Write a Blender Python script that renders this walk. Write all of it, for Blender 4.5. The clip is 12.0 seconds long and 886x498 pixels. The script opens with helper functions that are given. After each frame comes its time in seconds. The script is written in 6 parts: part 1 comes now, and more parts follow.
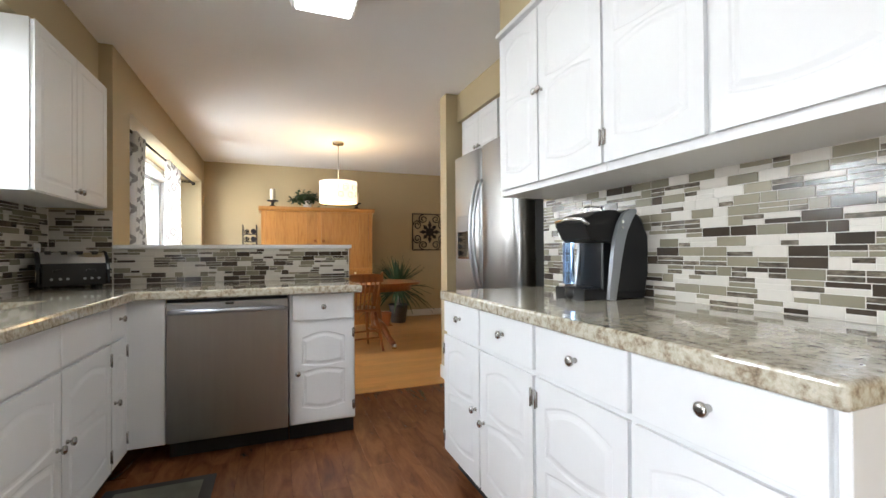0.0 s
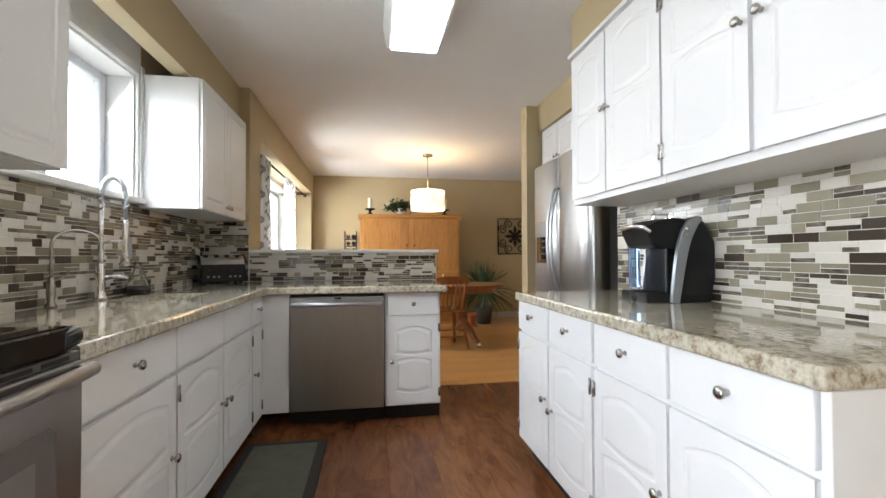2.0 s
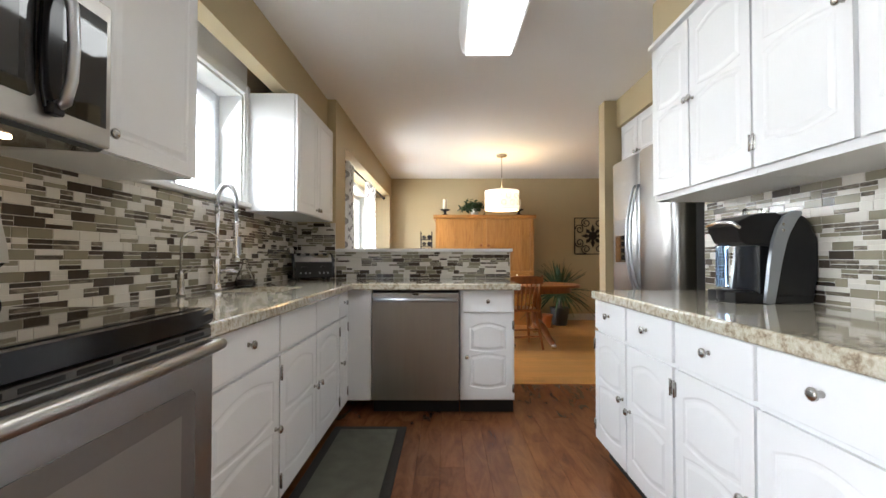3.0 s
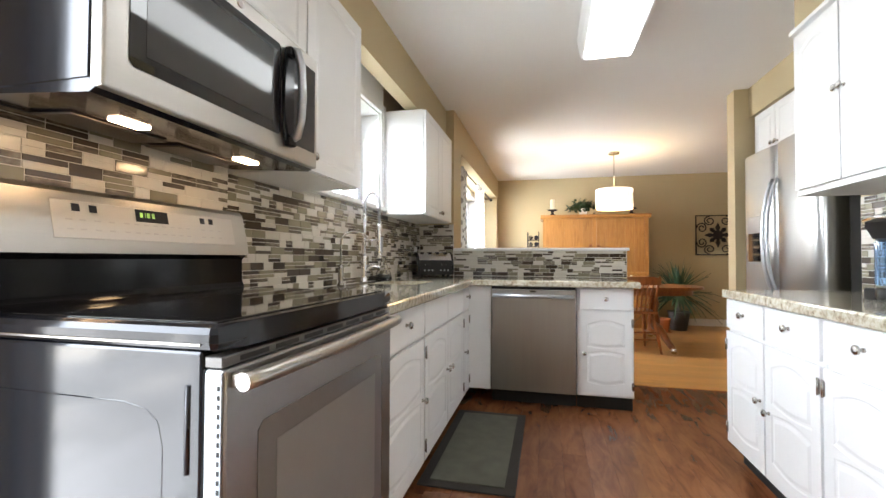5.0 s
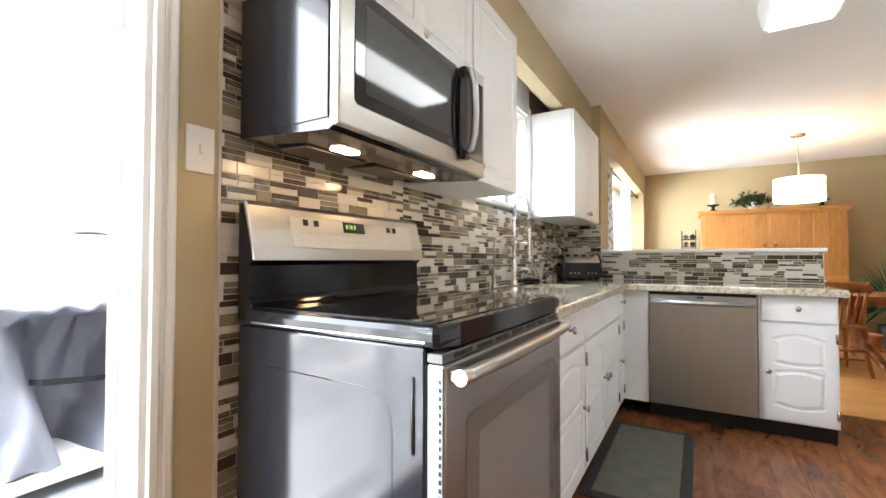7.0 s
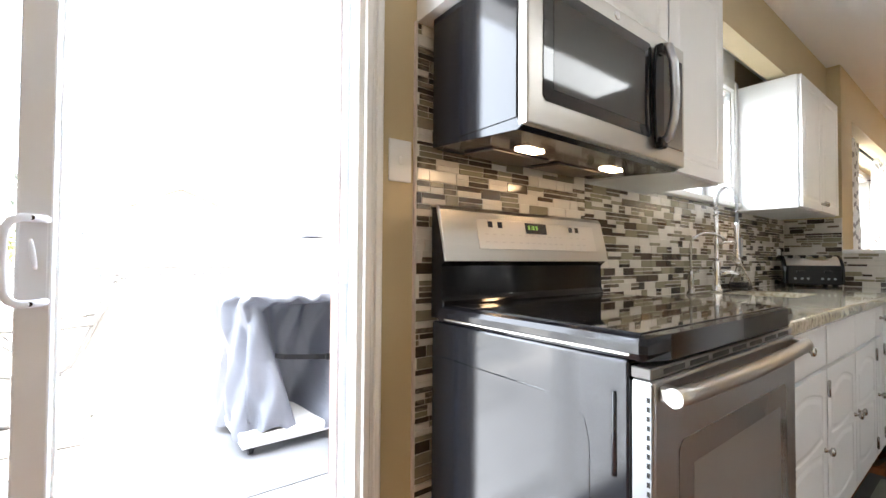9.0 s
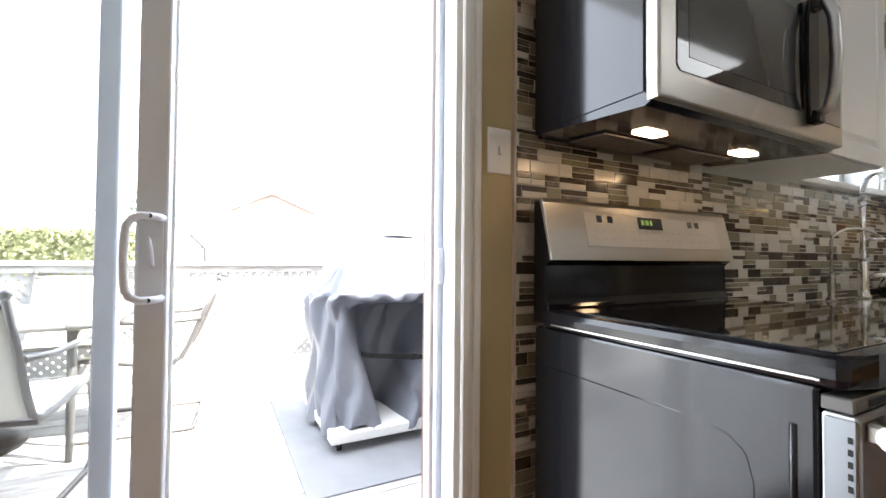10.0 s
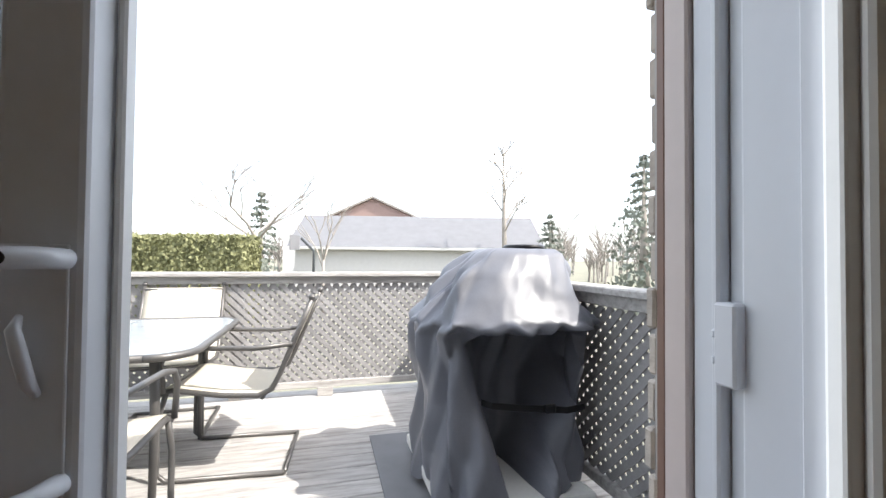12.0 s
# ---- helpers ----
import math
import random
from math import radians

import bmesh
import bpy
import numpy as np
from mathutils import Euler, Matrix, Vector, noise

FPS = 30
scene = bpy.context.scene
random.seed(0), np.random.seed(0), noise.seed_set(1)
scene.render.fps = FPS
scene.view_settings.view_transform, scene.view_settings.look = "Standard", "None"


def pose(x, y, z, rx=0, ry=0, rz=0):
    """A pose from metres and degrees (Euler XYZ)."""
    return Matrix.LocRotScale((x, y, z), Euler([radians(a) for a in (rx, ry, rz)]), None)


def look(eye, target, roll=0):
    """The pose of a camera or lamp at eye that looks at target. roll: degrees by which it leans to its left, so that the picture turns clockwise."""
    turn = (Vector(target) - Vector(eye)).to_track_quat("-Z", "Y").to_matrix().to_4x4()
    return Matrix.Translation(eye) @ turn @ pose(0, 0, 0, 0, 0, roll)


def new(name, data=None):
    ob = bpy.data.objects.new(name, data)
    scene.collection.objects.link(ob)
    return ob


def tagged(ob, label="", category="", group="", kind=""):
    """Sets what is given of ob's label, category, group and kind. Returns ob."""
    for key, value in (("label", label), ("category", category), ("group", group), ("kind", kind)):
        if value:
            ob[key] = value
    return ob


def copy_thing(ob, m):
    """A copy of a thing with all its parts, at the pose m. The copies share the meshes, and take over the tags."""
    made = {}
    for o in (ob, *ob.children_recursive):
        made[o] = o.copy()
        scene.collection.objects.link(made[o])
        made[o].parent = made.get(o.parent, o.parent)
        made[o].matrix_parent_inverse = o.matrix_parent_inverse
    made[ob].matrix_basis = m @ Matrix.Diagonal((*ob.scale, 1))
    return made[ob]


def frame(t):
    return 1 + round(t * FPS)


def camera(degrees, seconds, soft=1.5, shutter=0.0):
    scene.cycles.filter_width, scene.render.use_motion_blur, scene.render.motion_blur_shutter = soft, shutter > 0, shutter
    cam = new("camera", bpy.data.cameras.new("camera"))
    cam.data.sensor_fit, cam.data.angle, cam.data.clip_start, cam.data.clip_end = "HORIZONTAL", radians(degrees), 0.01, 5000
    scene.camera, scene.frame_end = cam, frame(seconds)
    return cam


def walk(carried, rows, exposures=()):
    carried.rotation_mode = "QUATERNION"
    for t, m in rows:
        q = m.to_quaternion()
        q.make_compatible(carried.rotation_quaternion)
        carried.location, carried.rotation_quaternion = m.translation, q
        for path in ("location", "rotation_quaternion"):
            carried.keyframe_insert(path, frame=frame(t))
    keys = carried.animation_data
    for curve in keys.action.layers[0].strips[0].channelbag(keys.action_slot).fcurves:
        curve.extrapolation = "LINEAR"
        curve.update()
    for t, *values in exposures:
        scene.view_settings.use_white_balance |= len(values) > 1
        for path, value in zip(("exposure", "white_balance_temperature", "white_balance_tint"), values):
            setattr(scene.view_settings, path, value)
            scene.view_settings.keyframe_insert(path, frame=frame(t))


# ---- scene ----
# ---- camera ----
cam = camera(91.8, 12.0)
PATH = [
    (0, (-0.153, -0.132, 1.09), (0.571, 1.733, 1.105), -0.4),
    (0.5, (-0.191, -0.215, 1.093), (0.45, 1.68, 1.114), -0.3),
    (1, (-0.213, -0.291, 1.096), (0.35, 1.628, 1.122), -0.3),
    (1.5, (-0.194, -0.352, 1.096), (0.275, 1.592, 1.127), -0.4),
    (2, (-0.17, -0.402, 1.096), (0.156, 1.571, 1.129), -0.2),
    (2.5, (-0.165, -0.436, 1.086), (-0.009, 1.558, 1.122), -0.1),
    (3, (-0.181, -0.473, 1.079), (-0.196, 1.526, 1.117), 0.0),
    (5, (-0.294, -0.687, 1.054), (-0.763, 1.257, 1.099), 0.2),
    (5.5, (-0.321, -0.711, 1.051), (-0.901, 1.203, 1.096), 0.2),
    (6, (-0.35, -0.737, 1.055), (-1.058, 1.133, 1.1), 0.2),
    (6.5, (-0.38, -0.755, 1.062), (-1.235, 1.052, 1.11), 0.1),
    (7, (-0.402, -0.769, 1.067), (-1.421, 0.951, 1.115), 0.1),
    (9, (-0.454, -0.784, 1.07), (-2.042, 0.43, 1.115), 0.4),
    (9.5, (-0.486, -0.794, 1.071), (-2.175, 0.276, 1.115), 0.4),
    (10, (-0.568, -0.794, 1.065), (-2.336, 0.139, 1.109), 0.5),
    (10.5, (-0.71, -0.795, 1.084), (-2.533, 0.027, 1.127), 0.5),
    (11, (-0.854, -0.776, 1.1), (-2.723, -0.065, 1.141), 0.6),
    (11.5, (-1.016, -0.742, 1.125), (-2.922, -0.139, 1.166), 0.7),
    (12, (-1.191, -0.715, 1.14), (-3.119, -0.186, 1.182), 0.5),
]
EXPOSURES = [(0, 3.06), (3, 3.06), (5, 3.5), (7, 3.8), (9, 3.53), (9.5, 3.2), (10, 2.7), (10.5, 1.95), (11, 1.34), (11.5, 0.84), (12, 0.6)]
walk(cam, [(t, look(eye, target, roll)) for t, eye, target, roll in PATH], EXPOSURES)

# ---- light ----
SUN_EL, SUN_AZ = radians(48), radians(54)      # azimuth from +x towards +y
world = bpy.data.worlds.new("sky_world")
world.use_nodes = True
scene.world = world
wn = world.node_tree
sky = wn.nodes.new("ShaderNodeTexSky")
sky.sky_type, sky.sun_disc = "NISHITA", False
sky.sun_elevation, sky.sun_rotation = SUN_EL, math.pi / 2 - SUN_AZ
sky.dust_density, sky.air_density = 3.0, 1.0
wn.links.new(sky.outputs[0], wn.nodes["Background"].inputs[0])
wn.nodes["Background"].inputs[1].default_value = 0.15
haze, both = wn.nodes.new("ShaderNodeBackground"), wn.nodes.new("ShaderNodeAddShader")
haze.inputs[0].default_value, haze.inputs[1].default_value = (0.94, 0.97, 1.0, 1), 1.0      # bright thin overcast
wn.links.new(wn.nodes["Background"].outputs[0], both.inputs[0])
wn.links.new(haze.outputs[0], both.inputs[1])
wn.links.new(both.outputs[0], wn.nodes["World Output"].inputs[0])
sun_data = bpy.data.lights.new("sun", "SUN")
sun_data.energy, sun_data.angle, sun_data.color = 5.0, radians(0.5), (1.0, 0.95, 0.88)
sun = new("sun", sun_data)
sun.matrix_world = look((math.cos(SUN_AZ) * math.cos(SUN_EL) * 30, math.sin(SUN_AZ) * math.cos(SUN_EL) * 30, math.sin(SUN_EL) * 30), (0, 0, 0))
DIFFUSER, SHADE_GLOW, HOOD_GLOW, PENDANT_W = 0.76, 0.17, 6.0, 1.35


def area_light(name, where, target, sx, sy, watts, color):
    d = bpy.data.lights.new(name, "AREA")
    d.shape, d.size, d.size_y, d.energy, d.color = "RECTANGLE", sx, sy, watts, color
    o = new(name, d)
    o.matrix_world = look(where, target)
    return o


# daylight in the openings of the left wall
area_light("window_daylight", (-1.66, 1.71, 1.78), (0, 1.71, 0.7), 0.95, 0.65, 2.4, (0.9, 0.95, 1.0)).data.spread = radians(120)
area_light("door_daylight", (-1.484, -1.14, 1.04), (0, -1.14, 1.04), 1.68, 1.8, 6.0, (0.92, 0.96, 1.0)).data.spread = radians(175)
area_light("dining_window_daylight", (-1.62, 5.4, 1.55), (0, 5.4, 1.6), 1.6, 1.0, 8, (0.95, 0.97, 1.0)).data.spread = radians(120)

# ---- materials ----
def mat(name, color, rough=0.5, metal=0.0, var=0.06, scale=6.0, fine=60.0, bump=0.0, stretch=(1, 1, 1), piece=0.0, emit=0.0, coat=0.0, spread=0.0, spec=0.5):
    """Principled material with a broad and a fine variation; piece: variation from object to object."""
    m = bpy.data.materials.new(name)
    m.use_nodes = True
    n, l = m.node_tree.nodes, m.node_tree.links
    b = n["Principled BSDF"]
    b.inputs["Roughness"].default_value, b.inputs["Metallic"].default_value = rough, metal
    b.inputs["Coat Weight"].default_value, b.inputs["Specular IOR Level"].default_value = coat, spec
    tc = n.new("ShaderNodeTexCoord")
    mp = n.new("ShaderNodeMapping")
    mp.inputs["Scale"].default_value = stretch
    l.new(tc.outputs["Object"], mp.inputs[0])
    if piece:
        info = n.new("ShaderNodeObjectInfo")
        add = n.new("ShaderNodeVectorMath")
        add.operation = "SCALE"
        add.inputs[0].default_value = (17.0, 31.0, 23.0)
        l.new(info.outputs["Random"], add.inputs["Scale"])
        l.new(add.outputs[0], mp.inputs["Location"])
    a, c = n.new("ShaderNodeTexNoise"), n.new("ShaderNodeTexNoise")
    a.inputs["Scale"].default_value, c.inputs["Scale"].default_value = scale, fine
    a.inputs["Detail"].default_value, c.inputs["Detail"].default_value = 4, 3
    l.new(mp.outputs[0], a.inputs["Vector"]), l.new(mp.outputs[0], c.inputs["Vector"])
    mix = n.new("ShaderNodeMath")
    mix.operation = "MULTIPLY_ADD"
    l.new(c.outputs["Fac"], mix.inputs[0])
    mix.inputs[1].default_value = 0.5
    l.new(a.outputs["Fac"], mix.inputs[2])
    ramp = n.new("ShaderNodeMapRange")
    ramp.inputs["From Min"].default_value, ramp.inputs["From Max"].default_value = 0.35, 1.15
    ramp.inputs["To Min"].default_value, ramp.inputs["To Max"].default_value = 1 - var, 1 + var
    l.new(mix.outputs[0], ramp.inputs["Value"])
    out = ramp.outputs[0]
    if piece:
        pr = n.new("ShaderNodeMapRange")
        pr.inputs["To Min"].default_value, pr.inputs["To Max"].default_value = 1 - piece, 1 + piece
        l.new(info.outputs["Random"], pr.inputs["Value"])
        mul = n.new("ShaderNodeMath")
        mul.operation = "MULTIPLY"
        l.new(out, mul.inputs[0]), l.new(pr.outputs[0], mul.inputs[1])
        out = mul.outputs[0]
    col = n.new("ShaderNodeVectorMath")
    col.operation = "SCALE"
    col.inputs[0].default_value = color
    l.new(out, col.inputs["Scale"])
    l.new(col.outputs[0], b.inputs["Base Color"])
    if spread:
        rr = n.new("ShaderNodeMapRange")
        rr.inputs["To Min"].default_value, rr.inputs["To Max"].default_value = rough - spread, rough + spread
        l.new(a.outputs["Fac"], rr.inputs["Value"])
        l.new(rr.outputs[0], b.inputs["Roughness"])
    if bump:
        bp = n.new("ShaderNodeBump")
        bp.inputs["Strength"].default_value, bp.inputs["Distance"].default_value = bump, 0.004
        l.new(c.outputs["Fac"], bp.inputs["Height"])
        l.new(bp.outputs[0], b.inputs["Normal"])
    if emit:
        b.inputs["Emission Color"].default_value = (*color, 1)
        b.inputs["Emission Strength"].default_value = emit
    return m


def ramp_mat(name, stops, rough, scale, detail=6, stretch=(1, 1, 1), bump=0.0, piece=0.0, coat=0.0, distort=0.0, metal=0.0):
    """Noise through a colour ramp: granite, wood grain, patterned cloth."""
    m = bpy.data.materials.new(name)
    m.use_nodes = True
    n, l = m.node_tree.nodes, m.node_tree.links
    b = n["Principled BSDF"]
    b.inputs["Roughness"].default_value, b.inputs["Coat Weight"].default_value, b.inputs["Metallic"].default_value = rough, coat, metal
    tc, mp, a, r = n.new("ShaderNodeTexCoord"), n.new("ShaderNodeMapping"), n.new("ShaderNodeTexNoise"), n.new("ShaderNodeValToRGB")
    mp.inputs["Scale"].default_value = stretch
    l.new(tc.outputs["Object"], mp.inputs[0])
    l.new(mp.outputs[0], a.inputs["Vector"])
    a.inputs["Scale"].default_value, a.inputs["Detail"].default_value, a.inputs["Distortion"].default_value = scale, detail, distort
    a.inputs["Roughness"].default_value = 0.65
    l.new(a.outputs["Fac"], r.inputs[0])
    while len(r.color_ramp.elements) < len(stops):
        r.color_ramp.elements.new(0.5)
    for e, (p, c) in zip(r.color_ramp.elements, stops):
        e.position, e.color = p, (*c, 1)
    out = r.outputs[0]
    if piece:
        info = n.new("ShaderNodeObjectInfo")
        sc = n.new("ShaderNodeVectorMath")
        sc.operation = "SCALE"
        sc.inputs[0].default_value = (13.0, 37.0, 21.0)
        l.new(info.outputs["Random"], sc.inputs["Scale"])
        l.new(sc.outputs[0], mp.inputs["Location"])
        pr = n.new("ShaderNodeMapRange")
        pr.inputs["To Min"].default_value, pr.inputs["To Max"].default_value = 1 - piece, 1 + piece
        l.new(info.outputs["Random"], pr.inputs["Value"])
        mul = n.new("ShaderNodeVectorMath")
        mul.operation = "SCALE"
        l.new(out, mul.inputs[0]), l.new(pr.outputs[0], mul.inputs["Scale"])
        out = mul.outputs[0]
    l.new(out, b.inputs["Base Color"])
    if bump:
        bp = n.new("ShaderNodeBump")
        bp.inputs["Strength"].default_value, bp.inputs["Distance"].default_value = bump, 0.003
        l.new(a.outputs["Fac"], bp.inputs["Height"])
        l.new(bp.outputs[0], b.inputs["Normal"])
    return m


def glass_mat(name, color=(0.95, 0.98, 0.98), rough=0.0):
    m = bpy.data.materials.new(name)
    m.use_nodes = True
    b = m.node_tree.nodes["Principled BSDF"]
    b.inputs["Base Color"].default_value = (*color, 1)
    b.inputs["Transmission Weight"].default_value, b.inputs["Roughness"].default_value, b.inputs["IOR"].default_value = 1.0, rough, 1.45
    return m


M_WHITE = mat("white_cabinet_paint", (0.755, 0.76, 0.765), 0.32, var=0.02, scale=3, bump=0.02)
M_TRIM = mat("white_trim_paint", (0.8, 0.8, 0.79), 0.4, var=0.03, scale=4, bump=0.03)
M_VINYL = mat("white_vinyl", (0.66, 0.68, 0.72), 0.35, var=0.03)
M_TAN = mat("tan_wall_paint", (0.49, 0.395, 0.235), 0.6, var=0.04, scale=2.5, fine=220, bump=0.06)
M_CEIL = mat("ceiling_paint", (0.85, 0.847, 0.84), 0.85, var=0.02, scale=2, fine=180, bump=0.08)
M_FLOOR = ramp_mat("dark_laminate", [(0.26, (0.08, 0.029, 0.013)), (0.45, (0.16, 0.058, 0.023)), (0.6, (0.225, 0.085, 0.034)), (0.78, (0.125, 0.045, 0.019))], 0.27, 3.2, stretch=(4, 1.0, 1), bump=0.03, piece=0.1, distort=0.8)
M_OAK = ramp_mat("light_wood_floor", [(0.3, (0.50, 0.25, 0.075)), (0.6, (0.62, 0.33, 0.11)), (0.8, (0.54, 0.27, 0.085))], 0.3, 6.0, stretch=(1, 7, 1), bump=0.03, piece=0.1)
M_GRANITE = ramp_mat("granite", [(0.27, (0.10, 0.075, 0.055)), (0.38, (0.27, 0.215, 0.15)), (0.5, (0.44, 0.40, 0.31)), (0.62, (0.55, 0.515, 0.425)), (0.76, (0.36, 0.345, 0.30))], 0.08, 52.0, detail=9, coat=0.4)
M_STEEL = mat("brushed_steel", (0.47, 0.485, 0.51), 0.36, 1.0, var=0.05, scale=3, fine=90, bump=0.03, stretch=(1, 1, 14), spread=0.05)
M_STEELH = mat("brushed_steel_sidewise", (0.46, 0.44, 0.41), 0.32, 1.0, var=0.05, scale=3, fine=90, bump=0.03, stretch=(8, 0.6, 14), spread=0.05)
M_STEELDULL = mat("dull_brushed_steel", (0.36, 0.36, 0.355), 0.36, 1.0, var=0.06, scale=3, fine=90, bump=0.03, stretch=(14, 1, 1), spread=0.05)
M_STEELPALE = mat("pale_satin_panel", (0.52, 0.495, 0.46), 0.4, 0.8, var=0.03, fine=200)
M_CHROME = mat("chrome", (0.75, 0.75, 0.76), 0.12, 1.0, var=0.03)
M_NICKEL = mat("brushed_nickel", (0.45, 0.44, 0.42), 0.25, 1.0, var=0.05)
M_BLACK = mat("black_enamel", (0.007, 0.007, 0.009), 0.11, var=0.1, bump=0.004, spec=0.32)
M_BLACKSIDE = mat("black_textured_enamel", (0.010, 0.011, 0.014), 0.11, var=0.12, fine=300, bump=0.015, spec=0.45)
M_BLACKSIDE.node_tree.nodes["Principled BSDF"].inputs["IOR"].default_value = 1.5
M_BLACKGLASS = mat("black_glass", (0.008, 0.008, 0.009), 0.035, var=0.05, coat=0.5)
M_OVENGLASS = mat("grey_oven_glass", (0.14, 0.137, 0.137), 0.22, var=0.08, coat=0.3)
# paler than the glass: the white cabinets' reflection put into the colour
M_OVENINNER = mat("oven_screen_with_reflection", (0.20, 0.197, 0.197), 0.24, var=0.06, fine=300, coat=0.3)
M_PLASTIC = mat("black_plastic", (0.007, 0.007, 0.008), 0.3, var=0.1, bump=0.02, spec=0.3)
# near-black for toe boards, and for the shade inside slots and gaps
M_DARKGAP = mat("black_board_and_slot_shade", (0.006, 0.0055, 0.005), 0.7, var=0.15)
M_SILVER = mat("silver_plastic", (0.30, 0.32, 0.34), 0.3, 0.6, var=0.04)
M_TILEW = mat("cream_stone_tile", (0.62, 0.583, 0.525), 0.25, var=0.05, scale=14, bump=0.03, piece=0.05, coat=0.1)
M_TILEK = mat("khaki_stone_tile", (0.25, 0.224, 0.162), 0.25, var=0.08, scale=16, bump=0.03, piece=0.14)
M_TILEG = ramp_mat("marbled_glass_tile", [(0.35, (0.06, 0.049, 0.037)), (0.5, (0.135, 0.113, 0.085)), (0.65, (0.25, 0.215, 0.17))], 0.14, 30.0, stretch=(1, 1, 3), piece=0.3, coat=0.15)
M_TILED = mat("dark_brown_glass_tile", (0.055, 0.041, 0.03), 0.16, var=0.12, scale=20, piece=0.3, coat=0.1)
M_GROUT = mat("pale_grout", (0.66, 0.625, 0.57), 0.85, var=0.05, fine=200, bump=0.1)
M_PINE = ramp_mat("honey_pine", [(0.3, (0.34, 0.15, 0.038)), (0.45, (0.43, 0.20, 0.055)), (0.62, (0.48, 0.235, 0.07)), (0.8, (0.38, 0.17, 0.045))], 0.35, 5.0, stretch=(9, 9, 1), bump=0.03, piece=0.1)
M_MAPLE = ramp_mat("brown_table_wood", [(0.3, (0.20, 0.066, 0.019)), (0.55, (0.31, 0.11, 0.032)), (0.8, (0.24, 0.08, 0.024))], 0.3, 7.0, stretch=(3, 3, 1), piece=0.06)
M_LEAF = mat("yucca_leaf", (0.04, 0.085, 0.038), 0.45, var=0.3, scale=8, piece=0.2)
M_IVY = mat("ivy_leaf", (0.03, 0.065, 0.02), 0.5, var=0.3, scale=10)
M_POT = mat("grey_pot", (0.10, 0.10, 0.11), 0.6, var=0.1, bump=0.05)
M_TERRA = mat("terracotta", (0.42, 0.15, 0.06), 0.7, var=0.1)
M_IRON = mat("dark_wrought_iron", (0.03, 0.022, 0.018), 0.5, 0.5, var=0.2)
M_WAX = mat("cream_wax", (0.75, 0.68, 0.52), 0.5, var=0.04)
M_CURTAIN = ramp_mat("patterned_curtain", [(0.0, (0.36, 0.345, 0.34)), (0.06, (0.40, 0.385, 0.375)), (0.085, (0.85, 0.84, 0.82)), (1.0, (0.86, 0.85, 0.83))], 0.85, 11.0, detail=0)
cn = M_CURTAIN.node_tree
grid = cn.nodes.new("ShaderNodeTexVoronoi")      # diamond trellis print
grid.feature, grid.voronoi_dimensions = "DISTANCE_TO_EDGE", "3D"
grid.inputs["Scale"].default_value, grid.inputs["Randomness"].default_value = 6.5, 0.0
cn.nodes["Mapping"].inputs["Rotation"].default_value = (radians(45), 0, 0)
cn.nodes["Mapping"].inputs["Scale"].default_value = (0.0, 1.3, 0.9)
cn.links.new(cn.nodes["Mapping"].outputs[0], grid.inputs["Vector"])
cn.links.new(grid.outputs["Distance"], cn.nodes["Color Ramp"].inputs[0])
thin, blend = cn.nodes.new("ShaderNodeBsdfTranslucent"), cn.nodes.new("ShaderNodeMixShader")      # daylight shines through the cloth
cn.links.new(cn.nodes["Color Ramp"].outputs[0], thin.inputs[0])
cn.links.new(cn.nodes["Principled BSDF"].outputs[0], blend.inputs[1])
cn.links.new(thin.outputs[0], blend.inputs[2])
cn.links.new(blend.outputs[0], cn.nodes["Material Output"].inputs[0])
M_MAT = mat("green_grey_mat", (0.098, 0.098, 0.075), 0.85, var=0.28, scale=12, fine=300, bump=0.2)
M_MATEDGE = mat("dark_mat_border", (0.028, 0.024, 0.021), 0.9, var=0.15, fine=300, bump=0.2)
M_DIFF = mat("lamp_diffuser", (0.95, 0.985, 1.0), 0.4, var=0.0, emit=DIFFUSER)
M_SHADE = mat("lampshade_cloth", (1.0, 0.86, 0.62), 0.8, var=0.05, fine=40, emit=SHADE_GLOW)
M_SHADELINE = mat("lampshade_ring_cloth", (0.62, 0.50, 0.36), 0.8, var=0.05)
M_HOOD = mat("hood_lamp", (1.0, 0.66, 0.36), 0.4, var=0.0, emit=HOOD_GLOW)
M_GREEN = mat("green_display", (0.25, 0.5, 0.1), 0.4, var=0.0, emit=0.018)
M_FRIDGESIDE = mat("dark_grey_fridge_side", (0.095, 0.093, 0.092), 0.35, var=0.08, bump=0.03)
M_PANELINK = mat("grey_print", (0.42, 0.40, 0.37), 0.5, var=0.02)
M_FILTER = mat("grease_filter_mesh", (0.10, 0.085, 0.075), 0.4, 0.6, var=0.3, fine=250, bump=0.3)
M_GLASS = glass_mat("window_glass")
M_CLEAR = glass_mat("clear_glass", (0.97, 0.97, 0.95))
M_TINT = glass_mat("bluish_door_glass", (0.92, 0.95, 0.97))
M_WATER = glass_mat("blue_tank", (0.35, 0.55, 0.9), 0.05)
M_DECK = ramp_mat("weathered_deck_board", [(0.3, (0.27, 0.255, 0.24)), (0.5, (0.42, 0.405, 0.39)), (0.62, (0.50, 0.485, 0.47)), (0.8, (0.32, 0.305, 0.29))], 0.8, 4.0, stretch=(9, 1, 9), bump=0.35, piece=0.12)
M_LATTICE = mat("weathered_lattice", (0.30, 0.292, 0.29), 0.8, var=0.25, scale=7, fine=80, bump=0.2, piece=0.15)
M_COVER = mat("grey_vinyl_cover", (0.145, 0.152, 0.178), 0.42, var=0.12, scale=5, fine=160, bump=0.08, spread=0.06)
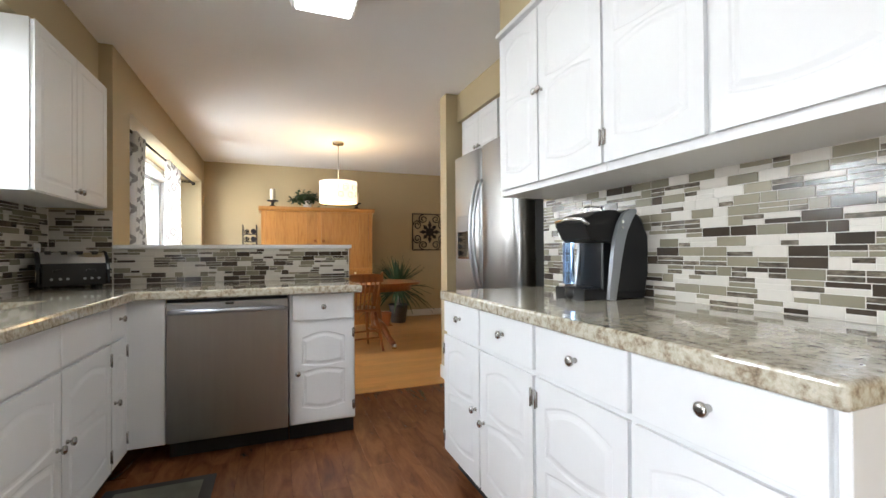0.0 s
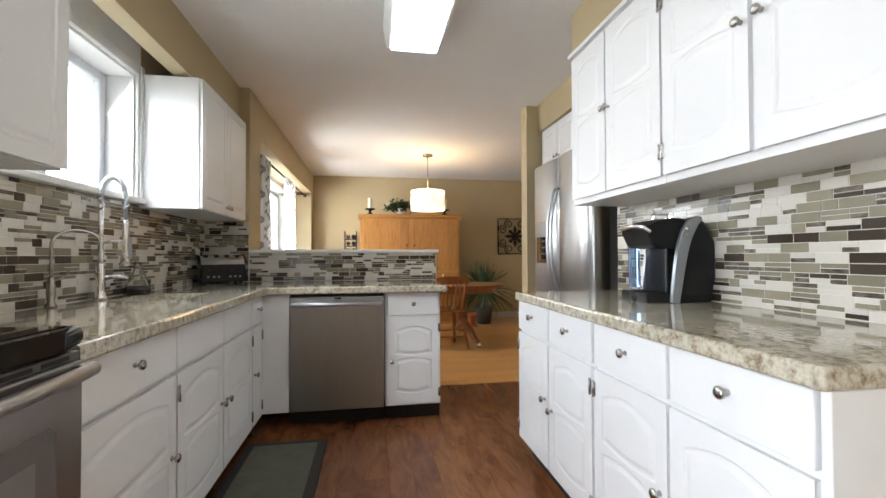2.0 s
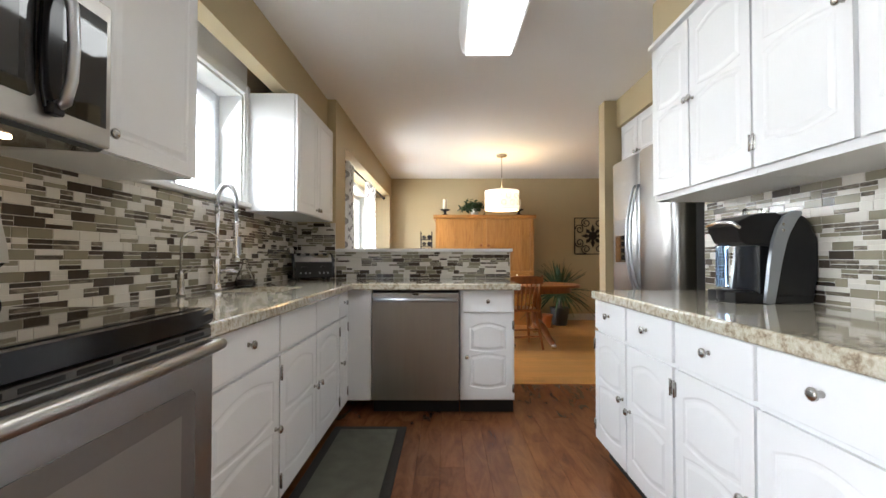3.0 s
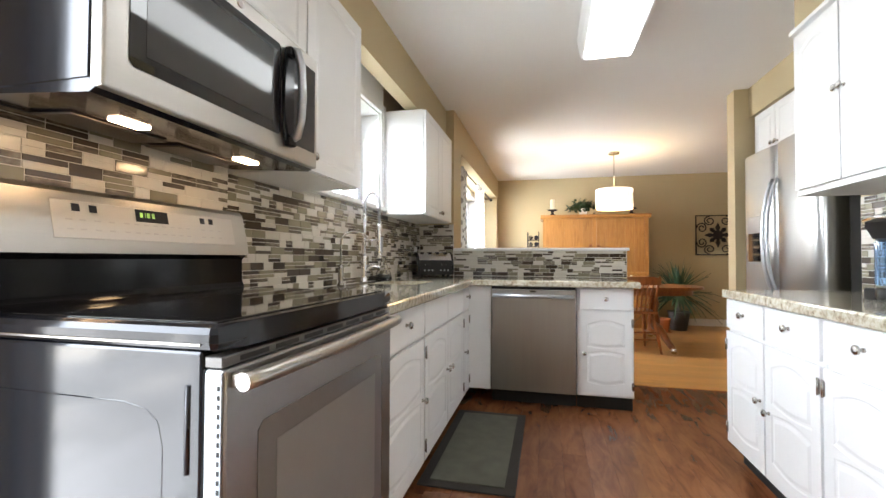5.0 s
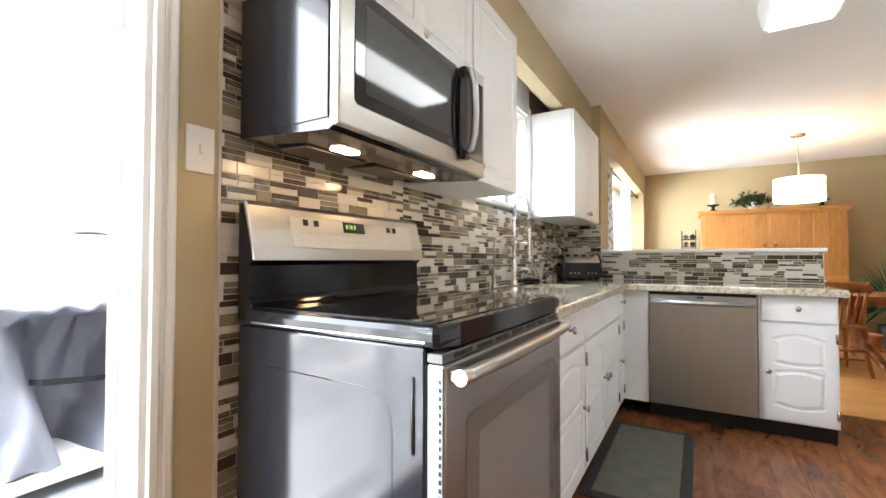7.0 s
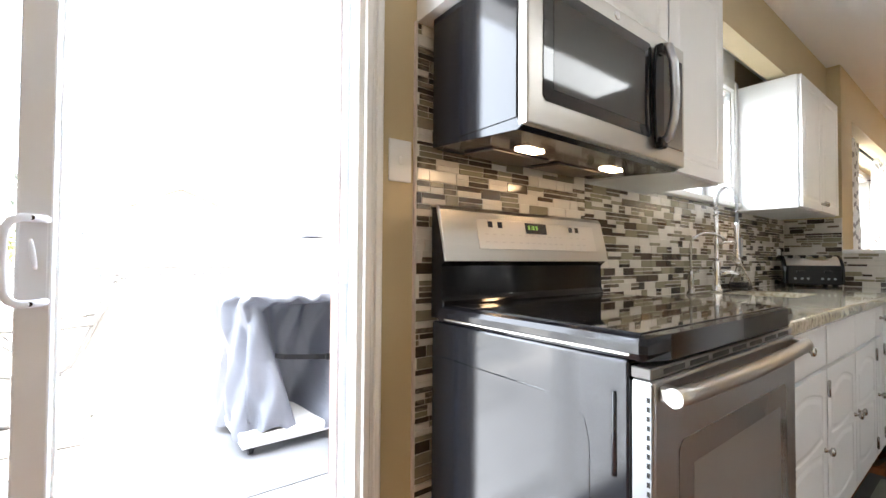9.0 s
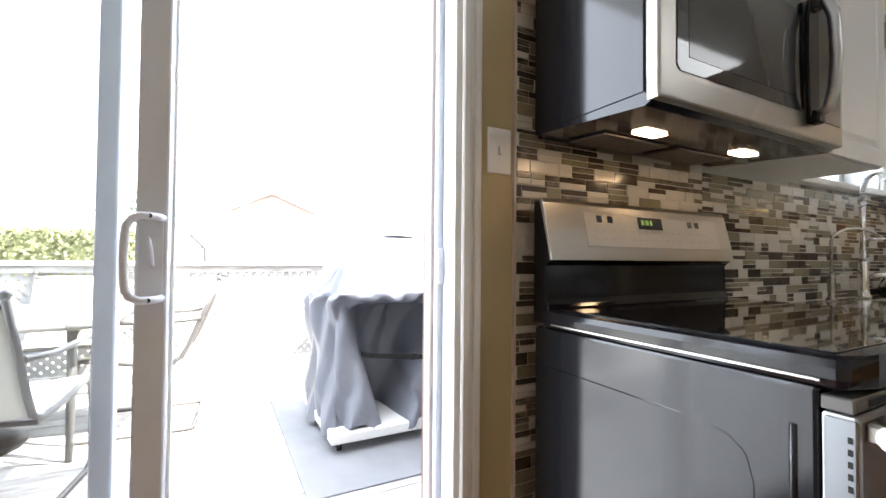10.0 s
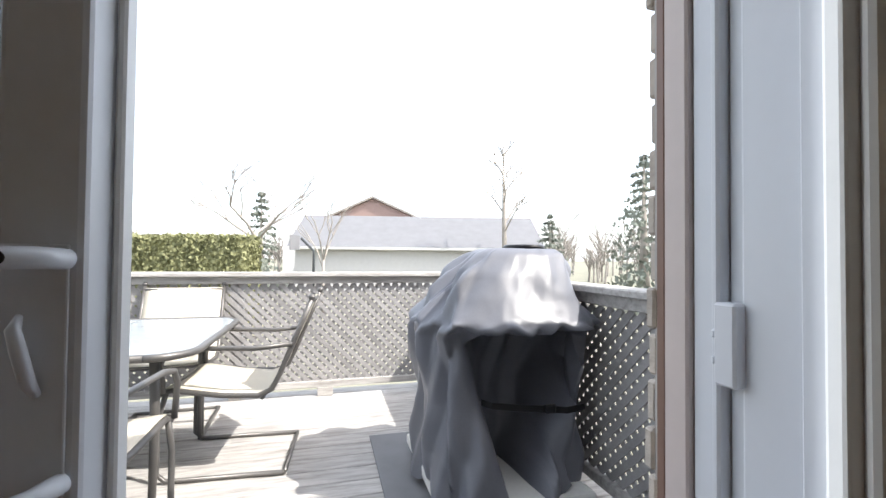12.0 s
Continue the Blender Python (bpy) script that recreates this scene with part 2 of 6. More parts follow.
M_RESIN = mat("white_resin", (0.72, 0.72, 0.70), 0.45, var=0.08, scale=9)
M_SLING = mat("beige_sling_cloth", (0.56, 0.52, 0.44), 0.8, var=0.06, fine=400, bump=0.2)
M_ALU = mat("grey_brown_metal", (0.13, 0.125, 0.12), 0.4, 0.4, var=0.1)
M_TABLEGLASS = mat("frosted_table_glass", (0.36, 0.40, 0.42), 0.2, var=0.15, scale=18, coat=0.4)
M_OUTMAT = mat("grey_grill_mat", (0.21, 0.212, 0.225), 0.85, var=0.15, fine=220, bump=0.25)
M_BRICK = mat("buff_brick", (0.46, 0.41, 0.36), 0.85, var=0.18, scale=18, fine=90, bump=0.5, piece=0.12)
M_MORTAR = mat("mortar", (0.42, 0.40, 0.38), 0.9, var=0.1, bump=0.3)
M_BROWNTRIM = mat("brown_metal_trim", (0.20, 0.115, 0.085), 0.5, var=0.06)
M_PINKTRIM = mat("pale_beige_trim", (0.58, 0.50, 0.47), 0.5, var=0.05)
M_GRASS = mat("spring_grass", (0.21, 0.205, 0.155), 0.95, var=0.35, scale=0.6, fine=14, bump=0.3)
M_HEDGE = mat("hedge_leaf", (0.20, 0.205, 0.10), 0.7, var=0.45, scale=5, fine=30)
M_BARK = mat("grey_bark", (0.30, 0.275, 0.25), 0.9, var=0.3, scale=4, bump=0.4)
# needle green with the pale haze of distance mixed into the colour
M_SPRUCE = mat("hazed_spruce_needles", (0.17, 0.19, 0.16), 0.8, var=0.35, scale=2)
M_ROOF = mat("grey_shingle", (0.165, 0.168, 0.18), 0.9, var=0.12, scale=2, fine=25, bump=0.2)
M_SIDING = mat("white_siding", (0.55, 0.545, 0.54), 0.6, var=0.05)
M_GABLE = mat("brown_gable_siding", (0.33, 0.23, 0.205), 0.8, var=0.08)
M_MWSCREEN = mat("dark_microwave_screen", (0.05, 0.05, 0.05), 0.06, var=0.06, fine=300)
M_NET = mat("dark_net", (0.05, 0.055, 0.06), 0.9, var=0.2)
M_BOTTLE = mat("dark_bottle_glass", (0.02, 0.02, 0.03), 0.08, var=0.1, coat=0.5)

# ---- building helpers ----
def box(bm, x0, y0, z0, x1, y1, z1, bevel=0.0, seg=1):
    v = [bm.verts.new(p) for p in ((x0, y0, z0), (x1, y0, z0), (x1, y1, z0), (x0, y1, z0), (x0, y0, z1), (x1, y0, z1), (x1, y1, z1), (x0, y1, z1))]
    f = [bm.faces.new([v[i] for i in q]) for q in ((3, 2, 1, 0), (4, 5, 6, 7), (0, 1, 5, 4), (1, 2, 6, 5), (2, 3, 7, 6), (3, 0, 4, 7))]
    if bevel:
        edges = list({e for g in f for e in g.edges})
        bmesh.ops.bevel(bm, geom=edges, offset=bevel, segments=seg, affect="EDGES", profile=0.5)
    return bm


def B(x0, y0, z0, x1, y1, z1, bevel=0.0, seg=1):
    return box(bmesh.new(), x0, y0, z0, x1, y1, z1, bevel, seg)


def frame_of(d):
    d = d.normalized()
    a = Vector((0, 0, 1)) if abs(d.z) < 0.9 else Vector((1, 0, 0))
    u = d.cross(a).normalized()
    return u, d.cross(u).normalized()


def tube(bm, pts, r, seg=8, cap=True):
    """A round bar along points; r is one radius or one for each point."""
    pts = [Vector(p) for p in pts]
    rs = r if isinstance(r, (list, tuple)) else [r] * len(pts)
    rings, u, w = [], None, None
    for i, p in enumerate(pts):
        d = (pts[min(i + 1, len(pts) - 1)] - pts[max(i - 1, 0)]).normalized()
        if u is None:
            u, w = frame_of(d)
        else:
            u = (u - d * u.dot(d)).normalized()
            w = d.cross(u).normalized()
        rings.append([bm.verts.new(p + (u * math.cos(k * math.tau / seg) + w * math.sin(k * math.tau / seg)) * rs[i]) for k in range(seg)])
    for a, b in zip(rings, rings[1:]):
        for k in range(seg):
            f = bm.faces.new((a[k], a[(k + 1) % seg], b[(k + 1) % seg], b[k]))
            f.smooth = True
    if cap:
        bm.faces.new(rings[0][::-1]), bm.faces.new(rings[-1])
    return bm


def T(pts, r, seg=8):
    return tube(bmesh.new(), pts, r, seg)


def lathe(bm, profile, at=(0, 0, 0), seg=20, axis="z"):
    """A turned body from (radius, height) pairs about an axis through at."""
    def put(r, h, a):
        c, s = r * math.cos(a), r * math.sin(a)
        p = {"z": (c, s, h), "x": (h, c, s), "y": (s, h, c)}[axis]
        return bm.verts.new((at[0] + p[0], at[1] + p[1], at[2] + p[2]))
    rings = [[put(max(r, 1e-4), h, k * math.tau / seg) for k in range(seg)] for r, h in profile]
    for a, b in zip(rings, rings[1:]):
        for k in range(seg):
            f = bm.faces.new((a[k], a[(k + 1) % seg], b[(k + 1) % seg], b[k]))
            f.smooth = True
    bm.faces.new(rings[0][::-1]), bm.faces.new(rings[-1])
    return bm


def L(profile, at=(0, 0, 0), seg=20, axis="z"):
    return lathe(bmesh.new(), profile, at, seg, axis)


def arc(cx, cy, r, a0, a1, n):
    return [(cx + r * math.cos(radians(a0 + (a1 - a0) * i / n)), cy + r * math.sin(radians(a0 + (a1 - a0) * i / n))) for i in range(n + 1)]


def prism(bm, outline, plane, h0, h1, bevel=0.0):
    """An outline (u, v) in the plane "xy", "xz" or "yz", from h0 to h1 along the third axis."""
    def at(u, v, h):
        return {"xy": (u, v, h), "xz": (u, h, v), "yz": (h, u, v)}[plane]
    lo = [bm.verts.new(at(u, v, h0)) for u, v in outline]
    hi = [bm.verts.new(at(u, v, h1)) for u, v in outline]
    fs = [bm.faces.new(lo[::-1]), bm.faces.new(hi)]
    n = len(lo)
    fs += [bm.faces.new((lo[i], lo[(i + 1) % n], hi[(i + 1) % n], hi[i])) for i in range(n)]
    if bevel:
        edges = list(fs[0].edges) + list(fs[1].edges)
        bmesh.ops.bevel(bm, geom=edges, offset=bevel, segments=2, affect="EDGES", profile=0.5)
    return bm


def P(outline, plane, h0, h1, bevel=0.0):
    return prism(bmesh.new(), outline, plane, h0, h1, bevel)


def mesh_of(name, bm):
    bmesh.ops.recalc_face_normals(bm, faces=bm.faces[:])
    me = bpy.data.meshes.new(name)
    bm.to_mesh(me)
    bm.free()
    return me


def solid(name, bm, material, label="", category="", group="", kind=""):
    ob = new(name, mesh_of(name, bm))
    ob.data.materials.append(material)
    return tagged(ob, label, category, group, kind)


def thing(name, at, label, category, group="", kind=""):
    ob = new(name)
    ob.empty_display_size = 0.1
    ob.location = at
    return tagged(ob, label, category, group, kind)


def part(name, bm, material, parent, label=""):
    """One mesh object under a thing or a part; its vertices are given in the world, or about the origin for a thing that is moved later."""
    ob = new(name, mesh_of(name, bm))
    ob.data.materials.append(material)
    ob.parent = parent
    top = parent
    while top.parent:
        top = top.parent
    if parent is top:
        ob.matrix_parent_inverse = Matrix.Translation(-top.location)
    return tagged(ob, label)


def wall_slab(bm, axis, h0, h1, a0, a1, z0, z1, holes):
    """A wall with openings: axis "x" is a wall across x from h0 to h1 that runs along y from a0 to a1; "y" the other way."""
    us = sorted({a0, a1, *[v for h in holes for v in h[:2]]})
    zs = sorted({z0, z1, *[v for h in holes for v in h[2:]]})
    for u0, u1 in zip(us, us[1:]):
        run = None
        for w0, w1 in zip(zs, zs[1:]):
            um, wm = (u0 + u1) / 2, (w0 + w1) / 2
            open_here = any(h[0] < um < h[1] and h[2] < wm < h[3] for h in holes)
            if open_here:
                run = None
                continue
            if axis == "x":
                box(bm, h0, u0, w0, h1, u1, w1)
            else:
                box(bm, u0, h0, w0, u1, h1, w1)
    return bm


def door_leaf(w, h, t, cells, arch=True):
    """A routed door in local coordinates: x across, z up, front towards -y. cells: (x0, z0, x1, z1, rise at the top, sag at the bottom)."""
    bm = bmesh.new()
    n = 10
    cells = sorted(cells, key=lambda c: c[1])
    cuts = [0.0] + [(a[3] + b[1]) / 2 for a, b in zip(cells, cells[1:])] + [h]

    def loop(x0, z0, x1, z1, up, down, y):
        pts = []
        for i in range(n):
            s = i / n
            pts.append((x0 + (x1 - x0) * s, z0 - down * math.sin(math.pi * s)))
        pts += [(x1, z0 + (z1 - z0) * i / n) for i in range(n)]
        for i in range(n):
            s = i / n
            pts.append((x1 + (x0 - x1) * s, z1 + up * math.sin(math.pi * s)))
        pts += [(x0, z1 + (z0 - z1) * i / n) for i in range(n)]
        return [bm.verts.new((x, y, z)) for x, z in pts]

    for c, lo, hi in zip(cells, cuts, cuts[1:]):
        x0, z0, x1, z1, up, down = c
        rings = [loop(0, lo, w, hi, 0, 0, 0.0)]
        for inset, y in ((0, 0.0), (0.006, 0.0032), (0.013, 0.0032), (0.028, -0.001)):
            rings.append(loop(x0 + inset, z0 + inset, x1 - inset, z1 - inset, up, down, y))
        for a, b in zip(rings, rings[1:]):
            for k in range(4 * n):
                bm.faces.new((a[k], a[(k + 1) % (4 * n)], b[(k + 1) % (4 * n)], b[k]))
        bm.faces.new(rings[-1])
    e = 0.003
    box(bm, e, e, e, w - e, t, h - e)
    for (xa, za, xb, zb) in ((0, 0, w, 0), (w, 0, w, h), (w, h, 0, h), (0, h, 0, 0)):
        q = [bm.verts.new(p) for p in ((xa, 0, za), (xb, 0, zb), (min(max(xb, e), w - e), 0.006, min(max(zb, e), h - e)), (min(max(xa, e), w - e), 0.006, min(max(za, e), h - e)))]
        bm.faces.new(q)
    return bm


def turn_bm(bm, m):
    bmesh.ops.transform(bm, matrix=m, verts=bm.verts[:])
    return bm


FACE_E = pose(0, 0, 0, 0, 0, 90)      # local front -y turned to +x, local x to +y
FACE_W = pose(0, 0, 0, 0, 0, -90)     # local front turned to -x, local x to -y
FACE_S = pose(0, 0, 0)                # front stays -y


def knob(at, way):
    """A round knob on a short stem; way is the unit step out from the door."""
    p, d = Vector(at), Vector(way)
    q = [p + d * s for s in (0.0, 0.004, 0.008, 0.014, 0.018, 0.024, 0.028, 0.03)]
    return T(q, [0.008, 0.008, 0.005, 0.006, 0.0145, 0.0155, 0.012, 0.004], 14)


def double_cells(w, h, m=0.055, rise=0.03):
    z = h * 0.54
    return [(m, 0.085, w - m, z - 0.02, 0.018, 0.02), (m, z + 0.022, w - m, h - 0.085, rise, 0.012)]


def single_cell(w, h, m=0.05):
    return [(m, m, w - m, h - m, 0, 0)]


def hang(face, name, w, h, at, cells, parent, knob_at=None, hinges=(), label=""):
    """A door or drawer front: at is the lower corner on the carcass's face (start of local x)."""
    m = Matrix.Translation(at) @ face
    leaf = part(name, turn_bm(door_leaf(w, h, 0.018, cells) if cells else B(0, 0, 0, w, 0.018, h, 0.004, 2), m), M_WHITE, parent, label)
    way = (m.to_3x3() @ Vector((0, -1, 0)))
    if knob_at:
        part("knob", knob(m @ Vector((knob_at[0], 0, knob_at[1])), way), M_NICKEL, leaf, "brushed nickel knob")
    for hx, hz in hinges:
        bm = B(hx - 0.008, -0.004, hz - 0.026, hx + 0.008, 0.001, hz + 0.026, 0.002)
        tube(bm, [(hx, -0.005, hz - 0.03), (hx, -0.005, hz + 0.03)], 0.004, 8)
        part("hinge", turn_bm(bm, m), M_NICKEL, leaf, "nickel butterfly hinge")
    return leaf


# ---- large structure ----
WX = -1.463        # kitchen face of the window wall
RX = 1.262         # face of the coffee counter's wall
CZ = 2.44          # ceiling
TOP = 0.9          # worktops
DK = 0.045         # deck
LEFT_HOLES = [(-2.02, -0.24, -0.01, 2.06), (1.24, 2.2, 1.42, 2.1), (4.0, 6.6, 0.95, 2.06)]

solid("floor", B(-1.72, -3.6, -0.3, 4.6, 7.2, -0.016), M_DARKGAP, "dark subfloor under the boards", "floor", kind="structure")
solid("ceiling", B(-1.72, -3.6, CZ, 4.6, 7.2, CZ + 0.15), M_CEIL, "smooth off-white painted ceiling", "ceiling", kind="structure")
solid("wall_west", wall_slab(bmesh.new(), "x", -1.70, WX, -3.6, 7.2, -0.016, CZ, LEFT_HOLES), M_TAN, "tan painted wall with window and patio door openings", "wall", kind="structure")
solid("wall_south", B(WX, -3.6, -0.016, 4.6, -3.45, CZ), M_TAN, "tan painted wall behind the kitchen", "wall", kind="structure")
solid("wall_north", B(WX, 6.95, -0.016, 4.6, 7.2, CZ), M_TAN, "tan painted wall of the dining room", "wall", kind="structure")
solid("wall_east", B(4.45, -3.45, -0.016, 4.6, 6.95, CZ), M_TAN, "tan painted far side wall", "wall", kind="structure")
solid("wall_counter", B(RX, -3.45, -0.016, RX + 0.1, 1.93, CZ), M_TAN, "tan painted wall behind the coffee counter", "wall", kind="structure")
bm = B(1.195, 3.25, -0.016, 4.45, 3.39, CZ)
box(bm, 1.96, 1.93, -0.016, 2.06, 3.25, CZ)
box(bm, RX + 0.1, 1.83, -0.016, 1.96, 1.93, CZ)
solid("wall_fridge", bm, M_TAN, "tan painted wall end beside the refrigerator", "wall", kind="structure")
bm = B(WX, 3.2, -0.016, -1.13, 3.54, CZ)
box(bm, WX, 3.54, 2.11, -1.13, 6.7, CZ)
box(bm, WX, 6.7, -0.016, -1.13, 6.95, CZ)
solid("wall_window_bay", bm, M_TAN, "tan painted piers and bulkhead round the dining window", "wall", kind="structure")
bm = B(-1.30, -0.12, 2.145, -1.205, 3.2, CZ)
solid("soffit_west", bm, M_TAN, "tan painted soffit over the sink wall cabinets", "soffit", kind="structure")
solid("soffit_recess", B(WX, -0.12, 2.33, -1.30, 3.2, CZ - 0.004), M_CEIL, "white painted recess behind the window valance", "soffit", kind="structure")
solid("window_header", B(WX + 0.0005, 1.146, 2.172, WX + 0.012, 2.238, 2.329, 0.002), M_TRIM, "white board over the kitchen window", "trim", kind="structure")
bm = B(0.935, -0.3, 2.2, RX, 1.83, CZ)
box(bm, 1.3, 1.94, 2.2, 1.95, 3.25, CZ)
solid("soffit_east", bm, M_TAN, "tan painted soffit over the counter cabinets", "soffit", kind="structure")
solid("half_wall", B(-1.13, 3.21, -0.016, 0.368, 3.33, 1.125), M_TAN, "tan half wall between kitchen and dining room", "half wall", kind="structure")
solid("half_wall_cap", B(-1.13, 3.185, 1.125, 0.385, 3.355, 1.152, 0.006, 2), M_TRIM, "white painted cap on the half wall", "trim", kind="structure")
bm = bmesh.new()
for q in ((-1.13, 6.935, 4.45, 6.949), (1.20, 3.39, 4.45, 3.402)):
    box(bm, q[0], q[1], 0.0, q[2], q[3], 0.11, 0.003)
box(bm, 1.183, 3.25, 0.0, 1.194, 3.40, 0.11, 0.003)
solid("baseboard", bm, M_TRIM, "white painted baseboard", "baseboard", kind="structure")
solid("floor_transition", B(-1.13, 3.205, -0.004, 1.19, 3.255, 0.006, 0.003), M_OAK, "light wood threshold strip between the floors", "trim", kind="structure")


# casing and frame of a window in the west wall
def west_window(name, y0, y1, z0, z1, sashes, label, casing=0.07):
    w = thing(name, (WX, (y0 + y1) / 2, z0), label, "window", kind="structure")
    bm = bmesh.new()
    for a, b, c, d in ((y0 - casing, z0 - 0.005, y0, z1 + casing), (y1, z0 - 0.005, y1 + casing, z1 + casing), (y0, z1, y1, z1 + casing)):
        box(bm, WX, a, b, WX + 0.018, c, d, 0.004, 2)
        box(bm, WX + 0.018, a + 0.014, b + 0.0, WX + 0.026, c - 0.014, d - 0.014, 0.003)
    part("casing", bm, M_TRIM, w)
    part("window_sill", B(-1.6, y0 - casing, z0 - 0.03, WX + 0.045, y1 + casing, z0, 0.006, 2), M_TRIM, w)
    bm = bmesh.new()
    for a, b, c, d in ((y0, z0, y0 + 0.012, z1), (y1 - 0.012, z0, y1, z1), (y0 + 0.012, z1 - 0.012, y1 - 0.012, z1)):
        box(bm, -1.66, a, b, WX, c, d)
    part("jamb_lining", bm, M_TRIM, w)
    n = len(sashes)
    for s0, s1 in sashes:
        bm = bmesh.new()
        f = 0.05
        for a, b, c, d in ((s0, z0, s0 + f, z1 - 0.012), (s1 - f, z0, s1, z1 - 0.012), (s0 + f, z0, s1 - f, z0 + f), (s0 + f, z1 - 0.012 - f, s1 - f, z1 - 0.012)):
            box(bm, -1.66, a, b, -1.60, c, d, 0.006)
        fr = part("window_frame", bm, M_VINYL, w)
        pane = part("pane", B(-1.635, s0 + f, z0 + f, -1.630, s1 - f, z1 - 0.012 - f), M_GLASS, fr)
        pane.visible_shadow = False
    return w


west_window("window_1", 1.24, 2.2, 1.42, 2.1, [(1.252, 1.72), (1.72, 2.188)], "white framed kitchen window with deep sill over the sink")
west_window("window_2", 4.0, 6.6, 0.95, 2.06, [(4.012, 5.3), (5.3, 6.588)], "wide white framed dining room window")

# sliding patio door
door = thing("door_1", (-1.58, -1.16, 0.0), "white sliding patio door standing half open", "patio door", kind="structure")
bm = bmesh.new()
box(bm, WX, -0.30, 0.0, WX + 0.018, -0.225, 2.14, 0.004, 2)
box(bm, WX + 0.018, -0.285, 0.0, WX + 0.03, -0.262, 2.125, 0.004)
box(bm, WX + 0.018, -0.25, 0.0, WX + 0.026, -0.232, 2.13, 0.003)
box(bm, WX, -2.095, 0.0, WX + 0.018, -2.02, 2.14, 0.004, 2)
box(bm, WX, -2.02, 2.06, WX + 0.018, -0.30, 2.14, 0.004, 2)
part("casing", bm, M_TRIM, door)
bm = bmesh.new()
box(bm, -1.640, -0.258, 0.02, -1.602, -0.24, 2.06, 0.003)
box(bm, -1.601, -0.272, 0.02, -1.590, -0.24, 2.06, 0.003)
box(bm, -1.589, -0.256, 0.02, -1.566, -0.24, 2.06, 0.002)
box(bm, -1.565, -0.268, 0.02, -1.493, -0.24, 2.06, 0.004, 2)
box(bm, -1.492, -0.285, 0.02, WX, -0.24, 2.06, 0.003)
box(bm, -1.68, -2.02, 0.02, WX, -1.995, 2.06)
box(bm, -1.68, -1.995, 2.03, -1.50, -0.262, 2.06)
box(bm, -1.70, -2.02, -0.012, WX, -0.24, 0.02, 0.004)
box(bm, -1.575, -1.995, 0.02, -1.568, -0.262, 0.032)
part("door_frame", bm, M_VINYL, door)


def sliding_panel(y0, y1, x0, x1, s, name):
    bm = bmesh.new()
    for a, b, c, d in ((y0, 0.035, y0 + s, 2.03), (y1 - s, 0.035, y1, 2.03), (y0 + s, 0.035, y1 - s, 0.12), (y0 + s, 1.95, y1 - s, 2.03)):
        box(bm, x0, a, b, x1, c, d, 0.005, 2)
    p = part(name, bm, M_VINYL, door)
    xm = (x0 + x1) / 2
    g = part("pane", B(xm - 0.004, y0 + s, 0.12, xm + 0.004, y1 - s, 1.95), M_TINT, p)
    g.visible_shadow = False
    return p


slider = sliding_panel(-1.79, -0.876, -1.593, -1.545, 0.053, "sliding_panel")
# whiter strip added for daylight on the panel's edge face
part("weather_strip", B(-1.60, -0.875, 0.035, -1.58, -0.868, 2.03, 0.002), M_TRIM, slider, "white strip added for the daylit edge of the sliding panel")
fixed = sliding_panel(-1.995, -0.966, -1.655, -1.615, 0.038, "fixed_panel")
bm = B(-1.545, -0.924, 0.975, -1.542, -0.884, 1.147, 0.0014, 2)
plate = part("handle_plate", bm, M_VINYL, slider)
hp = [(-1.544, -0.886, 1.137), (-1.525, -0.892, 1.138), (-1.512, -0.902, 1.138), (-1.503, -0.916, 1.138), (-1.497, -0.928, 1.131), (-1.494, -0.935, 1.119), (-1.493, -0.937, 1.10), (-1.493, -0.938, 1.06), (-1.493, -0.937, 1.022), (-1.494, -0.935, 1.003), (-1.497, -0.928, 0.991), (-1.503, -0.916, 0.984), (-1.512, -0.902, 0.984), (-1.525, -0.892, 0.984), (-1.544, -0.886, 0.985)]
part("pull_handle", T(hp, 0.0072, 12), M_VINYL, slider, "white curved pull handle")
for z in (1.138, 0.984):
    part("screw", L([(0.0042, 0.0), (0.0042, 0.0009), (0.002, 0.0012)], (-1.5049, -0.902, z), 12, "x"), M_IRON, slider, "dark screw head")
part("latch_lever", T([(-1.541, -0.900, 1.046), (-1.534, -0.901, 1.056), (-1.528, -0.903, 1.078), (-1.526, -0.905, 1.092), (-1.533, -0.906, 1.1)], [0.003, 0.0045, 0.0045, 0.004, 0.002], 10), M_VINYL, slider, "white thumb latch lever")
bm = B(-1.588, -0.283, 0.998, -1.560, -0.257, 1.092, 0.003)
box(bm, -1.594, -0.280, 1.02, -1.588, -0.268, 1.03, 0.002)
box(bm, -1.594, -0.280, 1.05, -1.588, -0.268, 1.06, 0.002)
part("latch_keeper", bm, M_VINYL, door, "grey metal latch keeper")
# outside lining of the door opening
bm = B(-1.70, -0.262, -0.01, -1.682, -0.24, 2.06, 0.003)
solid("brown_door_trim", bm, M_BROWNTRIM, "brown metal trim beside the patio door", "trim", kind="structure")
solid("beige_door_trim", B(-1.681, -0.266, 0.02, -1.641, -0.24, 2.06, 0.003), M_PINKTRIM, "pale beige weather trim of the patio door", "trim", kind="structure")
